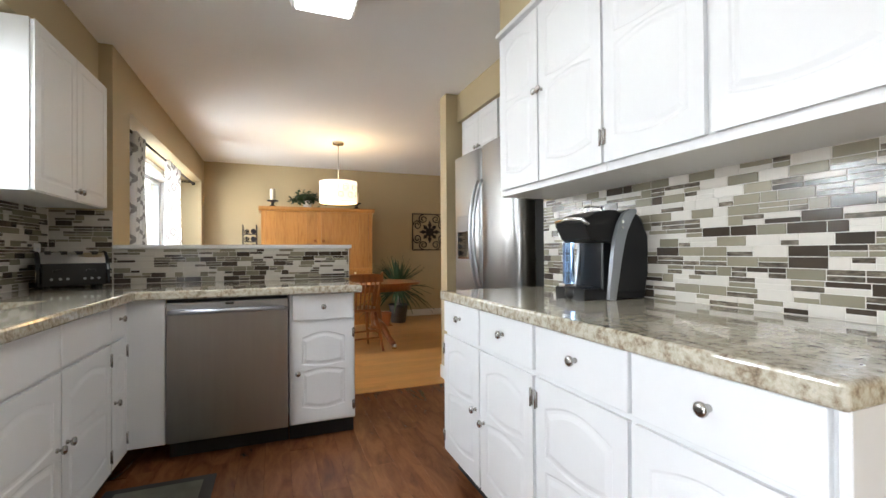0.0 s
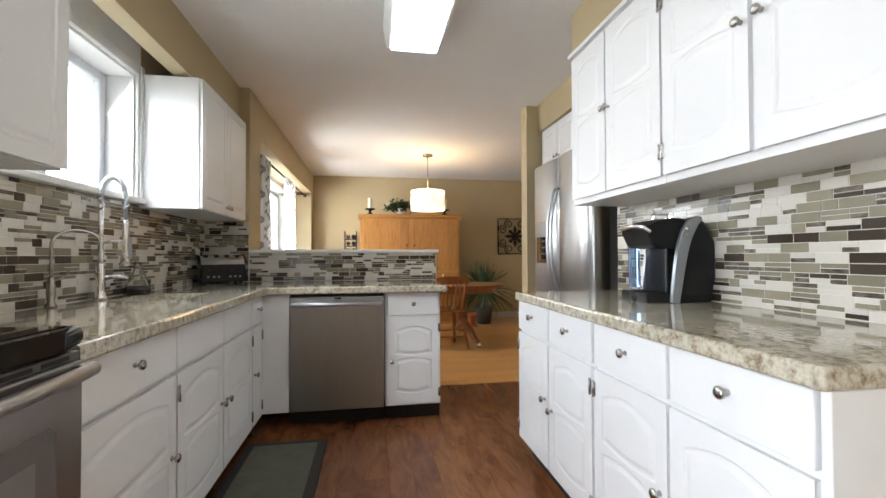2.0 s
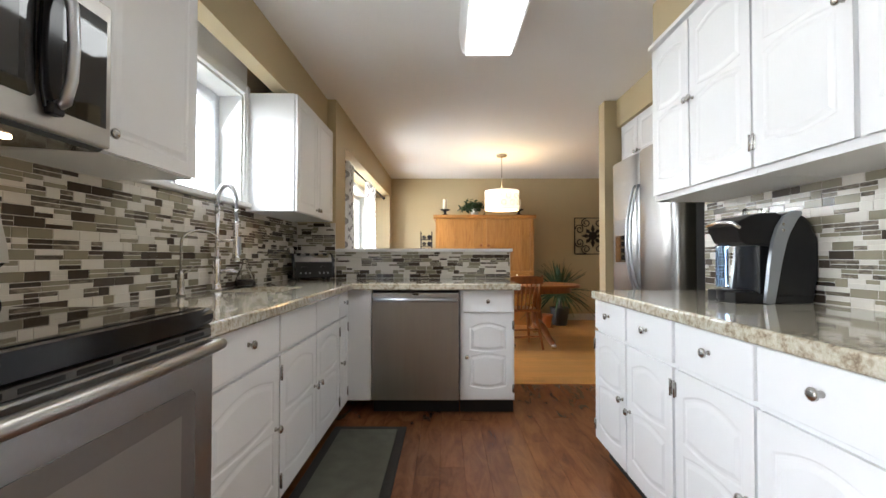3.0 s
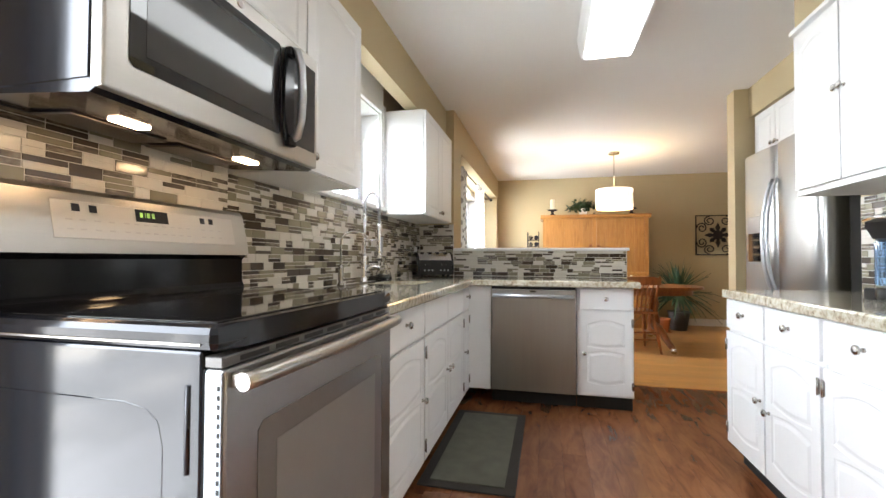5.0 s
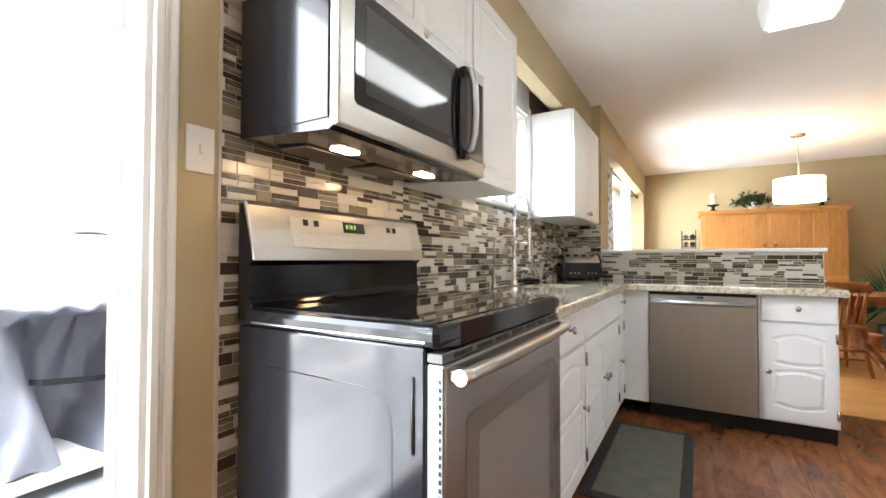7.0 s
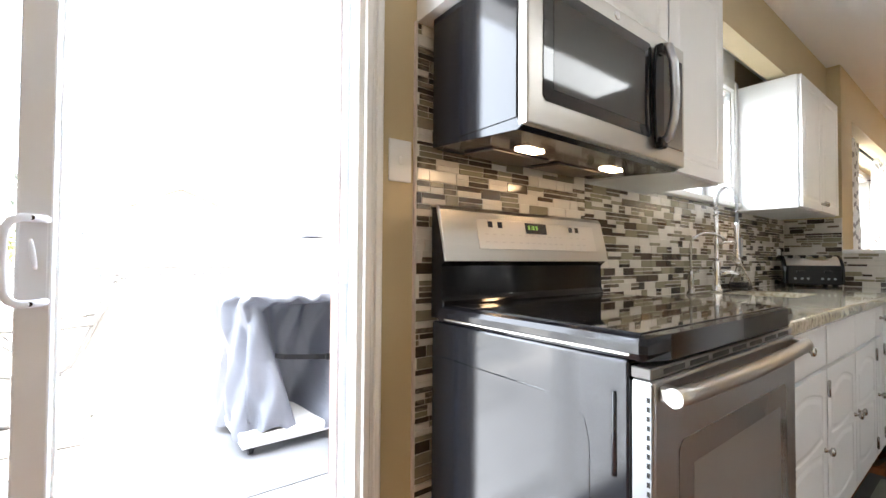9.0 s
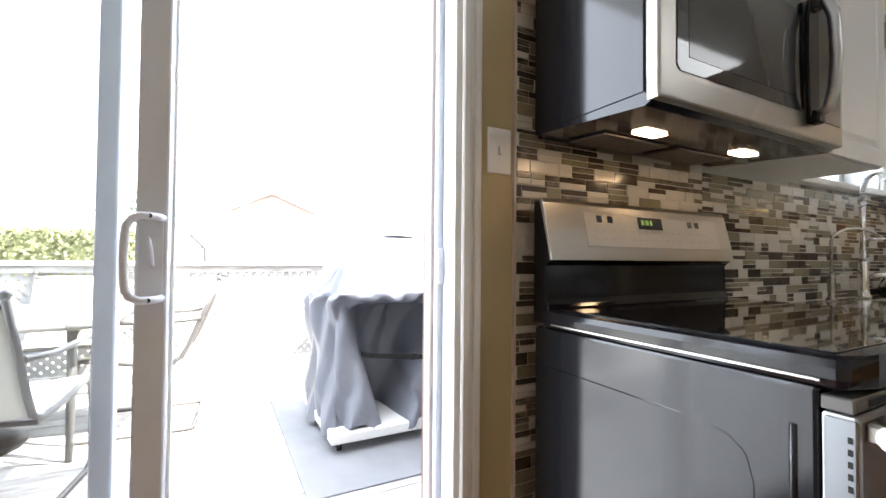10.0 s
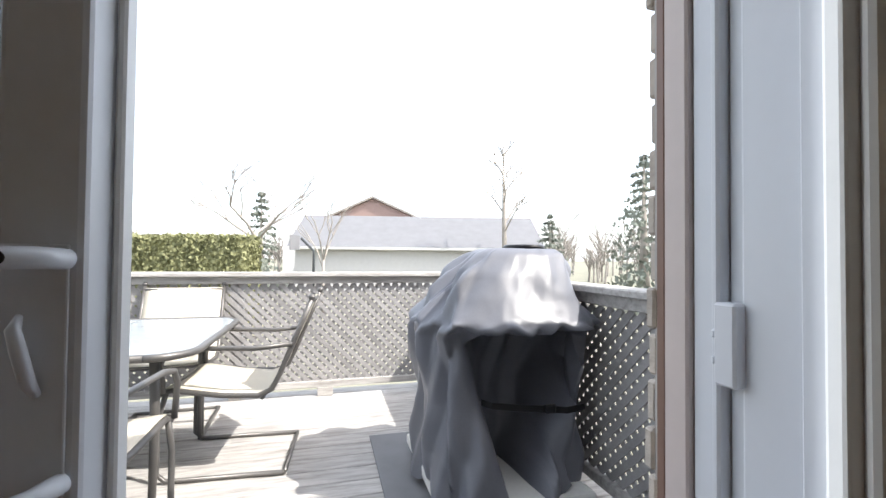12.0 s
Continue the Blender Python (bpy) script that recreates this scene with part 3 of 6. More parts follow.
# ---- kitchen: cabinets ----
def base_unit(name, face, at, width, depth, fronts, label, group="base cabinets", carcass_z0=0.1):
    """fronts: (x0, z0, x1, z1, kind, knob, hinges) in the unit's own coordinates, z from the floor; at: floor corner on the front plane."""
    u = thing(name, at, label, "cabinet", group)
    m = Matrix.Translation(at) @ face
    part("body", turn_bm(B(0.001, 0.019, carcass_z0, width - 0.001, depth, 0.8545), m), M_WHITE, u)
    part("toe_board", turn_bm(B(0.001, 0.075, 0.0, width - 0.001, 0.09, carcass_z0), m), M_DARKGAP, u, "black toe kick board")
    for x0, z0, x1, z1, kind, kn, hinges in fronts:
        w, h = x1 - x0, z1 - z0
        cells = None if kind == "drawer" else double_cells(w, h, min(0.05, w * 0.2), min(0.035, w * 0.09))
        hang(face, kind, w, h, m @ Vector((x0, 0, z0)), cells, u, kn, hinges)
    return u


FX = -0.845
DB, DT, FB, FT = 0.115, 0.685, 0.70, 0.85
KZ = 0.41 - DB
base_unit("base_cabinet", FACE_E, (FX, 0.69, 0), 0.553, 0.6, [
    (0.006, FB, 0.547, FT, "drawer", (0.27, 0.085), ()),
    (0.006, DB, 0.547, DT, "door", (0.505, KZ), ())], "white base cabinet with one drawer beside the range")
base_unit("sink_cabinet", FACE_E, (FX, 1.245, 0), 0.963, 0.6, [
    (0.006, FB, 0.478, FT, "drawer", None, ()), (0.485, FB, 0.957, FT, "drawer", None, ()),
    (0.006, DB, 0.478, DT, "door", (0.44, KZ + 0.02), ((0.004, 0.5), (0.004, 0.07))),
    (0.485, DB, 0.957, DT, "door", (0.035, KZ + 0.02), ((0.468, 0.5), (0.468, 0.07)))], "white two-door cabinet under the sink")
base_unit("corner_cabinet", FACE_E, (FX, 2.21, 0), 0.262, 0.6, [
    (0.006, FB, 0.21, FT, "drawer", (0.10, 0.085), ()),
    (0.006, DB, 0.21, DT, "door", (0.03, KZ), ((0.2, 0.5), (0.2, 0.07)))], "narrow white cabinet in the inside corner")
solid("corner_filler_panel", B(FX - 0.04, 2.476, 0.1, -0.694, 2.494, 0.8545, 0.002), M_WHITE, "plain white filler panel beside the dishwasher", "panel")
base_unit("peninsula_cabinet", FACE_S, (-0.086, 2.475, 0), 0.374, 0.7, [
    (0.016, FB, 0.362, FT, "drawer", (0.173, 0.078), ()),
    (0.016, DB, 0.362, DT, "door", (0.03, KZ - 0.01), ((0.346, 0.5), (0.346, 0.07)))], "white cabinet at the end of the peninsula")
RF = 0.625
for y, lab in ((1.872, "white two-door counter cabinet beside the refrigerator"), (1.064, "white two-door cabinet at the counter's open end")):
    w = 0.806
    base_unit("counter_cabinet", FACE_W, (RF, y, 0), w, 0.636, [
        (0.008, FB, 0.398, FT, "drawer", (0.2, 0.085), ()), (0.41, FB, w - 0.008, FT, "drawer", (0.195, 0.085), ()),
        (0.008, DB, 0.398, DT, "door", (0.36, KZ + 0.02), ((0.004, 0.5), (0.004, 0.07))),
        (0.41, DB, w - 0.008, DT, "door", (0.035, KZ - 0.01), ((0.383, 0.5), (0.383, 0.07)))], lab)
solid("cabinet_end_panel", B(RF + 0.004, 0.238, 0.0, RX - 0.002, 0.2565, 0.8545, 0.002), M_WHITE, "white side panel at the counter's open end", "panel")


def wall_unit(name, face, at, width, depth, z0, z1, doors, label, group="wall cabinets", lip=0.0):
    u = thing(name, at, label, "cabinet", group)
    m = Matrix.Translation(at) @ face
    h = z1 - z0
    part("body", turn_bm(B(0.001, 0.019, 0, width - 0.001, depth, h), m), M_WHITE, u)
    if lip:
        part("cornice", turn_bm(B(0.0, -0.012, h, width, 0.05, h + 0.022, 0.005, 2), m), M_WHITE, u, "small white cornice strip")
    for x0, a, x1, b, cells, kn, hinges in doors:
        w = x1 - x0
        c = single_cell(w, b - a) if cells == "flat" else double_cells(w, b - a, min(0.05, w * 0.2), 0.03)
        hang(face, "door", w, b - a, m @ Vector((x0, 0, a)), c, u, kn, hinges)
    return u


wall_unit("microwave_cabinet", FACE_E, (-1.13, -0.115, 1.742), 0.796, 0.33, 1.742, 2.125, [
    (0.003, 0.003, 0.396, 0.38, "flat", None, ()), (0.4, 0.003, 0.793, 0.38, "flat", None, ())], "short white cabinet over the microwave")
wall_unit("wall_cabinet", FACE_E, (-1.13, 0.684, 1.372), 0.461, 0.33, 1.372, 2.125, [
    (0.003, 0.003, 0.458, 0.75, "flat", (0.03, 0.05), ())], "white wall cabinet between microwave and window")
wall_unit("wall_cabinet", FACE_E, (-1.13, 2.24, 1.372), 0.86, 0.33, 1.372, 2.125, [
    (0.003, 0.003, 0.428, 0.75, "flat", (0.405, 0.045), ()), (0.432, 0.003, 0.857, 0.75, "flat", (0.025, 0.045), ())], "white two-door wall cabinet in the corner")
UF = 0.917
UH = 0.812
wall_unit("wall_cabinet", FACE_W, (UF, 1.826, 1.372), 0.757, 0.343, 1.372, 2.184, [
    (0.022, 0.028, 0.357, 0.795, "arch", (0.335, 0.39), ()), (0.367, 0.028, 0.752, 0.795, "arch", (0.025, 0.39), ((0.382, 0.09), (0.382, 0.66)))],
    "white two-door wall cabinet above the coffee machine", lip=0.02)
wall_unit("wall_cabinet", FACE_W, (UF, 1.068, 1.372), 0.82, 0.343, 1.372, 2.184, [
    (0.006, 0.028, 0.385, 0.795, "arch", (0.355, 0.39), ((0.004, 0.09), (0.004, 0.66))), (0.403, 0.028, 0.812, 0.795, "arch", (0.028, 0.39), ())],
    "white two-door wall cabinet at the counter's open end", lip=0.02)
wall_unit("refrigerator_cabinet", FACE_W, (1.32, 3.2, 1.86), 0.63, 0.5, 1.86, 2.198, [
    (0.003, 0.003, 0.312, 0.33, "flat", (0.285, 0.05), ()), (0.318, 0.003, 0.627, 0.33, "flat", (0.03, 0.05), ())], "short white cabinet above the refrigerator")

# ---- kitchen: worktops and sink ----
def rounded(e, back):
    """Half profile of a stone edge from its back to the front at e, as (distance, height) with eased corners."""
    r = 0.009
    return [(back, TOP - 0.045), (e - r, TOP - 0.045), (e - r * 0.3, TOP - 0.045 + r * 0.3), (e, TOP - 0.045 + r), (e, TOP - r), (e - r * 0.3, TOP - r * 0.3), (e - r, TOP), (back, TOP)]


SX0, SX1, SY0, SY1 = -1.355, -1.04, 1.72, 2.12
bm = bmesh.new()
for q in ((WX + 0.001, 0.683, SX0, 3.2), (SX1, 0.683, -0.85, 3.2), (SX0, 0.683, SX1, SY0), (SX0, SY1, SX1, 3.2), (-0.85, 2.47, 0.29, 3.2)):
    box(bm, q[0], q[1], TOP - 0.04, q[2], q[3], TOP)
prism(bm, rounded(-0.815, -0.85), "xz", 0.683, 2.47)
prism(bm, [(-u, v) for u, v in rounded(-2.434, -2.47)], "yz", -0.83, 0.31)
prism(bm, rounded(0.322, 0.29), "xz", 2.436, 3.2)
worktop = solid("worktop", bm, M_GRANITE, "speckled beige granite worktop round the sink and peninsula", "worktop")
bm = B(0.603, 0.229, TOP - 0.045, RX - 0.001, 1.863, TOP, 0.008, 3)
solid("worktop", bm, M_GRANITE, "speckled beige granite worktop under the coffee machine", "worktop")
sink = thing("sink", ((SX0 + SX1) / 2, (SY0 + SY1) / 2, 0.66), "stainless steel undermount sink set in the granite", "sink")
bm = bmesh.new()
x0, x1, y0, y1 = SX0 - 0.004, SX1 + 0.004, SY0 - 0.004, SY1 + 0.004
for q in ((x0, y0, 0.66, x1, y1, 0.664), (x0, y0, 0.664, x0 + 0.004, y1, TOP - 0.041), (x1 - 0.004, y0, 0.664, x1, y1, TOP - 0.041), (x0 + 0.004, y0, 0.664, x1 - 0.004, y0 + 0.004, TOP - 0.041), (x0 + 0.004, y1 - 0.004, 0.664, x1 - 0.004, y1, TOP - 0.041)):
    box(bm, *q)
part("basin", bm, M_STEEL, sink)
part("drain", L([(0.045, 0), (0.045, 0.004), (0.03, 0.003), (0.0, 0.002)], (-1.19, 1.92, 0.6645)), M_CHROME, sink, "chrome drain")


def spring_faucet(x, y):
    f = thing("kitchen_faucet", (x, y, TOP), "tall chrome spring faucet behind the sink", "faucet")
    part("base", L([(0.028, 0), (0.028, 0.012), (0.022, 0.02), (0.019, 0.05), (0.019, 0.16), (0.015, 0.17)], (x, y, TOP)), M_CHROME, f)
    part("column", T([(x, y, TOP + 0.16), (x, y, TOP + 0.45)], 0.011, 12), M_CHROME, f)
    dx, dy = 0.085, 0.035
    hose = [(x, y, TOP + 0.4)] + [(x + dx * (1 - math.cos(a)) / 2, y + dy * (1 - math.cos(a)) / 2, TOP + 0.47 + 0.1 * math.sin(a)) for a in [math.pi * i / 16 for i in range(17)]] + [(x + dx, y + dy, TOP + 0.36)]
    part("hose", T(hose, 0.008, 10), M_SILVER, f, "grey inner hose")
    coil, turns = [], 30
    n = turns * 8
    for i in range(n + 1):
        s = i / n * (len(hose) - 1)
        k = min(int(s), len(hose) - 2)
        a, b = Vector(hose[k]), Vector(hose[k + 1])
        p = a.lerp(b, s - k)
        u, w = frame_of(b - a)
        t = i / 8 * math.tau
        coil.append(p + (u * math.cos(t) + w * math.sin(t)) * 0.013)
    part("spring", T(coil, 0.0028, 5), M_CHROME, f, "chrome coil spring")
    hx, hy = x + dx, y + dy
    part("spray_head", L([(0.011, 0.37), (0.015, 0.35), (0.015, 0.24), (0.02, 0.2), (0.021, 0.16), (0.016, 0.155)], (hx, hy, TOP)), M_CHROME, f)
    part("spray_lever", B(hx + 0.016, hy - 0.012, TOP + 0.19, hx + 0.024, hy + 0.012, TOP + 0.29, 0.003), M_SILVER, f, "grey spray lever")
    part("support_arm", T([(x, y, TOP + 0.26), (x + dx * 0.5, y + dy * 0.5, TOP + 0.27), (hx, hy, TOP + 0.27)], 0.006, 8), M_CHROME, f)
    part("handle", T([(x + 0.015, y + 0.01, TOP + 0.1), (x + 0.05, y + 0.035, TOP + 0.11), (x + 0.085, y + 0.06, TOP + 0.1)], [0.012, 0.01, 0.007], 10), M_CHROME, f)
    return f


spring_faucet(-1.40, 1.80)
f2 = thing("filter_faucet", (-1.405, 1.50, TOP), "slim brushed gooseneck water filter faucet", "faucet")
part("base", L([(0.02, 0), (0.02, 0.008), (0.012, 0.02), (0.016, 0.06), (0.012, 0.1), (0.007, 0.12)], (-1.405, 1.50, TOP)), M_NICKEL, f2)
part("spout", T([(-1.405, 1.5, TOP + 0.1), (-1.405, 1.5, TOP + 0.25)] + [(-1.405 + 0.06 - 0.06 * math.cos(a), 1.5 + 0.05 * (1 - math.cos(a)), TOP + 0.25 + 0.055 * math.sin(a)) for a in [math.pi * i / 10 for i in range(1, 10)]], 0.006, 8), M_NICKEL, f2)
part("lever", T([(-1.405, 1.5, TOP + 0.1), (-1.385, 1.535, TOP + 0.115), (-1.375, 1.55, TOP + 0.14)], 0.004, 8), M_NICKEL, f2)
fl = thing("soap_flask", (-1.385, 2.09, TOP), "clear conical glass flask with dark liquid", "bottle")
part("flask", L([(0.055, 0), (0.06, 0.01), (0.052, 0.05), (0.022, 0.12), (0.016, 0.15), (0.018, 0.17), (0.012, 0.17), (0.013, 0.15), (0.02, 0.115), (0.048, 0.05), (0.054, 0.012), (0.0, 0.008)], (-1.385, 2.09, TOP), 24), M_CLEAR, fl)
part("liquid", L([(0.05, 0.011), (0.052, 0.02), (0.045, 0.045), (0.0, 0.046)], (-1.385, 2.09, TOP), 24), M_PLASTIC, fl, "dark liquid in the flask")

# ---- kitchen: range ----
Y0, Y1 = -0.096, 0.666
rng = thing("range", (-1.1, 0.28, 0.0), "stainless and black free-standing electric range", "stove")
part("body", B(-1.402, Y0, 0.03, -0.838, Y1, 0.9015, 0.006, 2), M_BLACKSIDE, rng, "black enamelled side panels")
bm = bmesh.new()
def ridge(pts):
    tube(bm, pts, 0.0022, 6)
ridge([(-1.36, Y0 + 0.0015, 0.812), (-1.0, Y0 + 0.0015, 0.808), (-0.95, Y0 + 0.0015, 0.80), (-0.925, Y0 + 0.0015, 0.78), (-0.915, Y0 + 0.0015, 0.74), (-0.912, Y0 + 0.0015, 0.1)])
part("side_rib", bm, M_BLACKSIDE, rng, "pressed rib of the side panel")
part("side_slot", T([(-0.866, Y0 + 0.002, 0.70), (-0.866, Y0 + 0.002, 0.845)], [0.006, 0.006], 8), M_BLACKSIDE, rng, "pressed groove of the side panel")
bm = P([(-1.36, Y0 - 0.013), (-0.815, Y0 - 0.013), (-0.803, Y0 - 0.006), (-0.797, Y0 + 0.06), (-0.794, (Y0 + Y1) / 2), (-0.797, Y1 - 0.06), (-0.803, Y1 + 0.006), (-0.815, Y1 + 0.013), (-1.36, Y1 + 0.013)], "xy", 0.902, 0.946, 0.015)
part("cooktop_frame", bm, M_BLACK, rng, "glossy black cooktop rim")
# nickel strip added for the door light glinting on the black rim
part("cooktop_trim", B(-1.33, Y0 - 0.0150, 0.9115, -0.83, Y0 - 0.0125, 0.9165, 0.001), M_NICKEL, rng, "thin nickel line standing in for the glint under the cooktop rim")
ct = part("cooktop", B(-1.34, Y0 + 0.012, 0.9462, -0.825, Y1 - 0.012, 0.9482, 0.0008), M_BLACKGLASS, rng, "black ceramic glass cooktop")
# steel strip; its dark reflection is put in as a darker metal
part("vent_panel", B(-0.838, Y0 + 0.004, 0.874, -0.803, Y1 - 0.004, 0.893, 0.002), M_ALU, rng, "steel strip with vent slots, darkened for what it reflects")
# slots are near-black blocks on the strip, their inner shade put into the colour
for i in range(7):
    y = Y0 + 0.045 + i * 0.1
    part("vent_slot", B(-0.804, y, 0.879, -0.8022, y + 0.078, 0.888), M_DARKGAP, rng, "near-black block holding the shade of a vent slot")
od = part("oven_door", B(-0.837, Y0 + 0.002, 0.215, -0.797, Y1 - 0.002, 0.873, 0.006, 2), M_STEELDULL, rng, "brushed steel oven door")
part("door_window", P([(Y0 + 0.085, 0.31), (Y0 + 0.1, 0.295), (Y1 - 0.1, 0.295), (Y1 - 0.085, 0.31), (Y1 - 0.085, 0.745), (Y1 - 0.1, 0.76), (Y0 + 0.1, 0.76), (Y0 + 0.085, 0.745)], "yz", -0.798, -0.7955), M_OVENGLASS, od, "grey oven window")
part("inner_window", B(-0.796, Y0 + 0.14, 0.35, -0.7948, Y1 - 0.14, 0.71), M_OVENINNER, od)
part("door_edge", B(-0.832, Y0 - 0.0015, 0.22, -0.80, Y0 + 0.003, 0.868, 0.001), M_SILVER, od, "pale perforated door edge")
# holes in the edge, their shade put in as near-black blocks
for i in range(20):
    part("edge_hole", B(-0.808, Y0 - 0.0022, 0.555 + i * 0.015, -0.803, Y0 - 0.001, 0.563 + i * 0.015), M_DARKGAP, od)
HZ = 0.853
hb = [(-0.772, Y0 + 0.012, HZ), (-0.768, Y0 + 0.05, HZ), (-0.762, Y0 + 0.2, HZ), (-0.76, (Y0 + Y1) / 2, HZ), (-0.762, Y1 - 0.2, HZ), (-0.768, Y1 - 0.05, HZ), (-0.772, Y1 - 0.012, HZ)]
hd = part("door_handle", T(hb, 0.0155, 14), M_STEELH, od, "brushed steel bar handle")
for y in (Y0 + 0.03, Y1 - 0.03):
    part("bracket", B(-0.799, y - 0.014, HZ - 0.013, -0.766, y + 0.014, HZ + 0.013, 0.004), M_STEELH, od)
part("drawer", B(-0.832, Y0 + 0.002, 0.045, -0.80, Y1 - 0.002, 0.208, 0.005, 2), M_STEELH, rng, "steel storage drawer")
for x in (-1.4, -0.88):
    for y in (Y0 + 0.05, Y1 - 0.05):
        part("foot", L([(0.018, 0), (0.018, 0.03)], (x, y, 0.0), 12), M_PLASTIC, rng)
prof = [(-1.415, 0.909), (-1.362, 0.909), (-1.358, 0.949), (-1.364, 0.956), (-1.371, 0.968), (-1.374, 1.05), (-1.353, 1.062), (-1.385, 1.21), (-1.415, 1.212)]
part("backguard_body", P(prof, "xz", Y0 + 0.006, Y1 - 0.006, 0.003), M_BLACK, rng, "black backguard body")
slope = [(-1.352, 1.064), (-1.345, 1.064), (-1.352, 1.107), (-1.374, 1.205), (-1.384, 1.217), (-1.413, 1.217), (-1.413, 1.2135), (-1.386, 1.2125)]
bg = part("backguard", P(slope, "xz", Y0 + 0.002, Y1 - 0.002, 0.003), M_STEELH, rng, "brushed steel control fascia")
tilt = pose(-1.3584, 0, 1.122, 0, -12, 0)
part("control_panel", turn_bm(B(-0.004, 0.03, -0.026, 0.004, 0.60, 0.066, 0.002), tilt), M_STEELPALE, bg, "pale steel control panel")
part("clock_window", turn_bm(B(0.0035, 0.235, 0.028, 0.0052, 0.335, 0.062), tilt), M_BLACKGLASS, bg, "black clock window")
for y in (0.247, 0.262, 0.268, 0.283):
    part("clock_digit", turn_bm(B(0.0052, y, 0.04, 0.0058, y + (0.003 if y == 0.262 else 0.009), 0.054), tilt), M_GREEN, bg, "green glowing clock digit")
for y in (0.075, 0.115, 0.455, 0.49):
    part("control_window", turn_bm(B(0.0035, y, 0.04, 0.0052, y + 0.018, 0.058), tilt), M_BLACKGLASS, bg, "small dark indicator window")
for y in [0.06, 0.09, 0.125, 0.16] + [0.2 + 0.028 * i for i in range(8)] + [0.455, 0.49, 0.525]:
    for z in (-0.005, 0.018):
        part("key_print", turn_bm(B(0.0038, y, z, 0.0046, y + 0.014, z + 0.0035), tilt), M_PANELINK, bg)

# ---- kitchen: microwave ----
MY0, MY1, MB, MT = -0.09, 0.65, 1.357, 1.738
mw = thing("microwave", (-1.25, 0.27, MB), "stainless over-the-range microwave with lit underside", "microwave")
part("mounting_plate", B(WX + 0.004, MY0 + 0.05, MB + 0.03, -1.416, MY1 - 0.03, MT), M_PLASTIC, mw)
part("body", B(-1.415, MY0, MB + 0.022, -1.098, MY1, MT, 0.004), M_BLACK, mw, "glossy black casing")
part("underside", P([(-1.413, MB + 0.02), (-1.10, MB - 0.002), (-1.085, MB + 0.006), (-1.10, MB + 0.024), (-1.413, MB + 0.024)], "xz", MY0 + 0.002, MY1 - 0.002), M_BLACK, mw, "black vented underside")
for y in (0.01, 0.29):
    part("grease_filter", turn_bm(B(-0.1, y, -0.0025, 0.02, y + 0.24, 0.003, 0.002), pose(-1.30, 0, MB + 0.0075, 0, 3.5, 0)), M_FILTER, mw, "metal mesh grease filter")
for y in (0.062, 0.455):
    part("task_lamp", turn_bm(B(-0.02, y, -0.0035, 0.02, y + 0.075, 0.003, 0.0015), pose(-1.228, 0, MB + 0.0052, 0, 3.5, 0)), M_HOOD, mw, "glowing warm lamp under the microwave")
fr = part("front_frame", B(-1.098, MY0, MB + 0.006, -1.068, MY1, MT, 0.005, 2), M_STEELH, mw, "brushed steel front")
part("window", P([(MY0 + 0.05, MB + 0.075), (MY0 + 0.06, MB + 0.065), (MY1 - 0.222, MB + 0.065), (MY1 - 0.212, MB + 0.075), (MY1 - 0.212, MT - 0.055), (MY1 - 0.222, MT - 0.045), (MY0 + 0.06, MT - 0.045), (MY0 + 0.05, MT - 0.055)], "yz", -1.0685, -1.066), M_BLACKGLASS, fr, "black glass door window")
part("mesh_screen", B(-1.0662, MY0 + 0.085, MB + 0.095, -1.0652, MY1 - 0.25, MT - 0.075), M_MWSCREEN, fr)
part("control_strip", B(-1.0685, MY1 - 0.148, MB + 0.055, -1.066, MY1 - 0.018, MT - 0.045, 0.001), M_BLACKGLASS, fr, "black touch control strip")
part("badge", L([(0.012, 0), (0.012, 0.002), (0.01, 0.003)], (-1.068, (MY0 + MY1) / 2 - 0.02, MT - 0.022), 20, "x"), M_CHROME, fr, "round plain badge")
hy = MY1 - 0.172
part("handle_back", P([(hy - 0.026, MB + 0.052), (hy + 0.012, MB + 0.046), (hy + 0.016, MB + 0.06), (hy + 0.016, MT - 0.062), (hy + 0.012, MT - 0.046), (hy - 0.026, MT - 0.05), (hy - 0.034, MT - 0.09), (hy - 0.037, (MB + MT) / 2), (hy - 0.034, MB + 0.09)], "yz", -1.0655, -1.056, 0.003), M_BLACK, fr, "black plate behind the handle")
part("handle", T([(-1.066, hy, MB + 0.055), (-1.035, hy, MB + 0.07), (-1.022, hy, MB + 0.12), (-1.018, hy, (MB + MT) / 2), (-1.022, hy, MT - 0.1), (-1.035, hy, MT - 0.05), (-1.066, hy, MT - 0.04)], 0.0125, 12), M_STEEL, fr, "curved brushed steel handle")
for z in (MB + 0.05, MT - 0.055):
    part("handle_mount", B(-1.068, hy - 0.022, z - 0.012, -1.044, hy + 0.012, z + 0.016, 0.004), M_PLASTIC, fr)

# ---- kitchen: dishwasher ----
dw = thing("dishwasher", (-0.39, 2.75, 0.0), "stainless steel dishwasher built under the peninsula", "dishwasher")
DX0, DX1 = -0.69, -0.09
part("tub", B(DX0 + 0.004, 2.50, 0.1, DX1 - 0.004, 3.05, 0.853), M_PLASTIC, dw)
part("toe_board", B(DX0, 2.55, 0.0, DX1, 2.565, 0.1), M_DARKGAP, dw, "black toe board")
dd = part("door", B(DX0 + 0.003, 2.452, 0.108, DX1 - 0.003, 2.5, 0.785, 0.005, 2), M_STEELDULL, dw, "brushed steel door")
part("control_strip", B(DX0 + 0.003, 2.456, 0.788, DX1 - 0.003, 2.5, 0.834, 0.004, 2), M_STEELDULL, dw, "steel top strip")
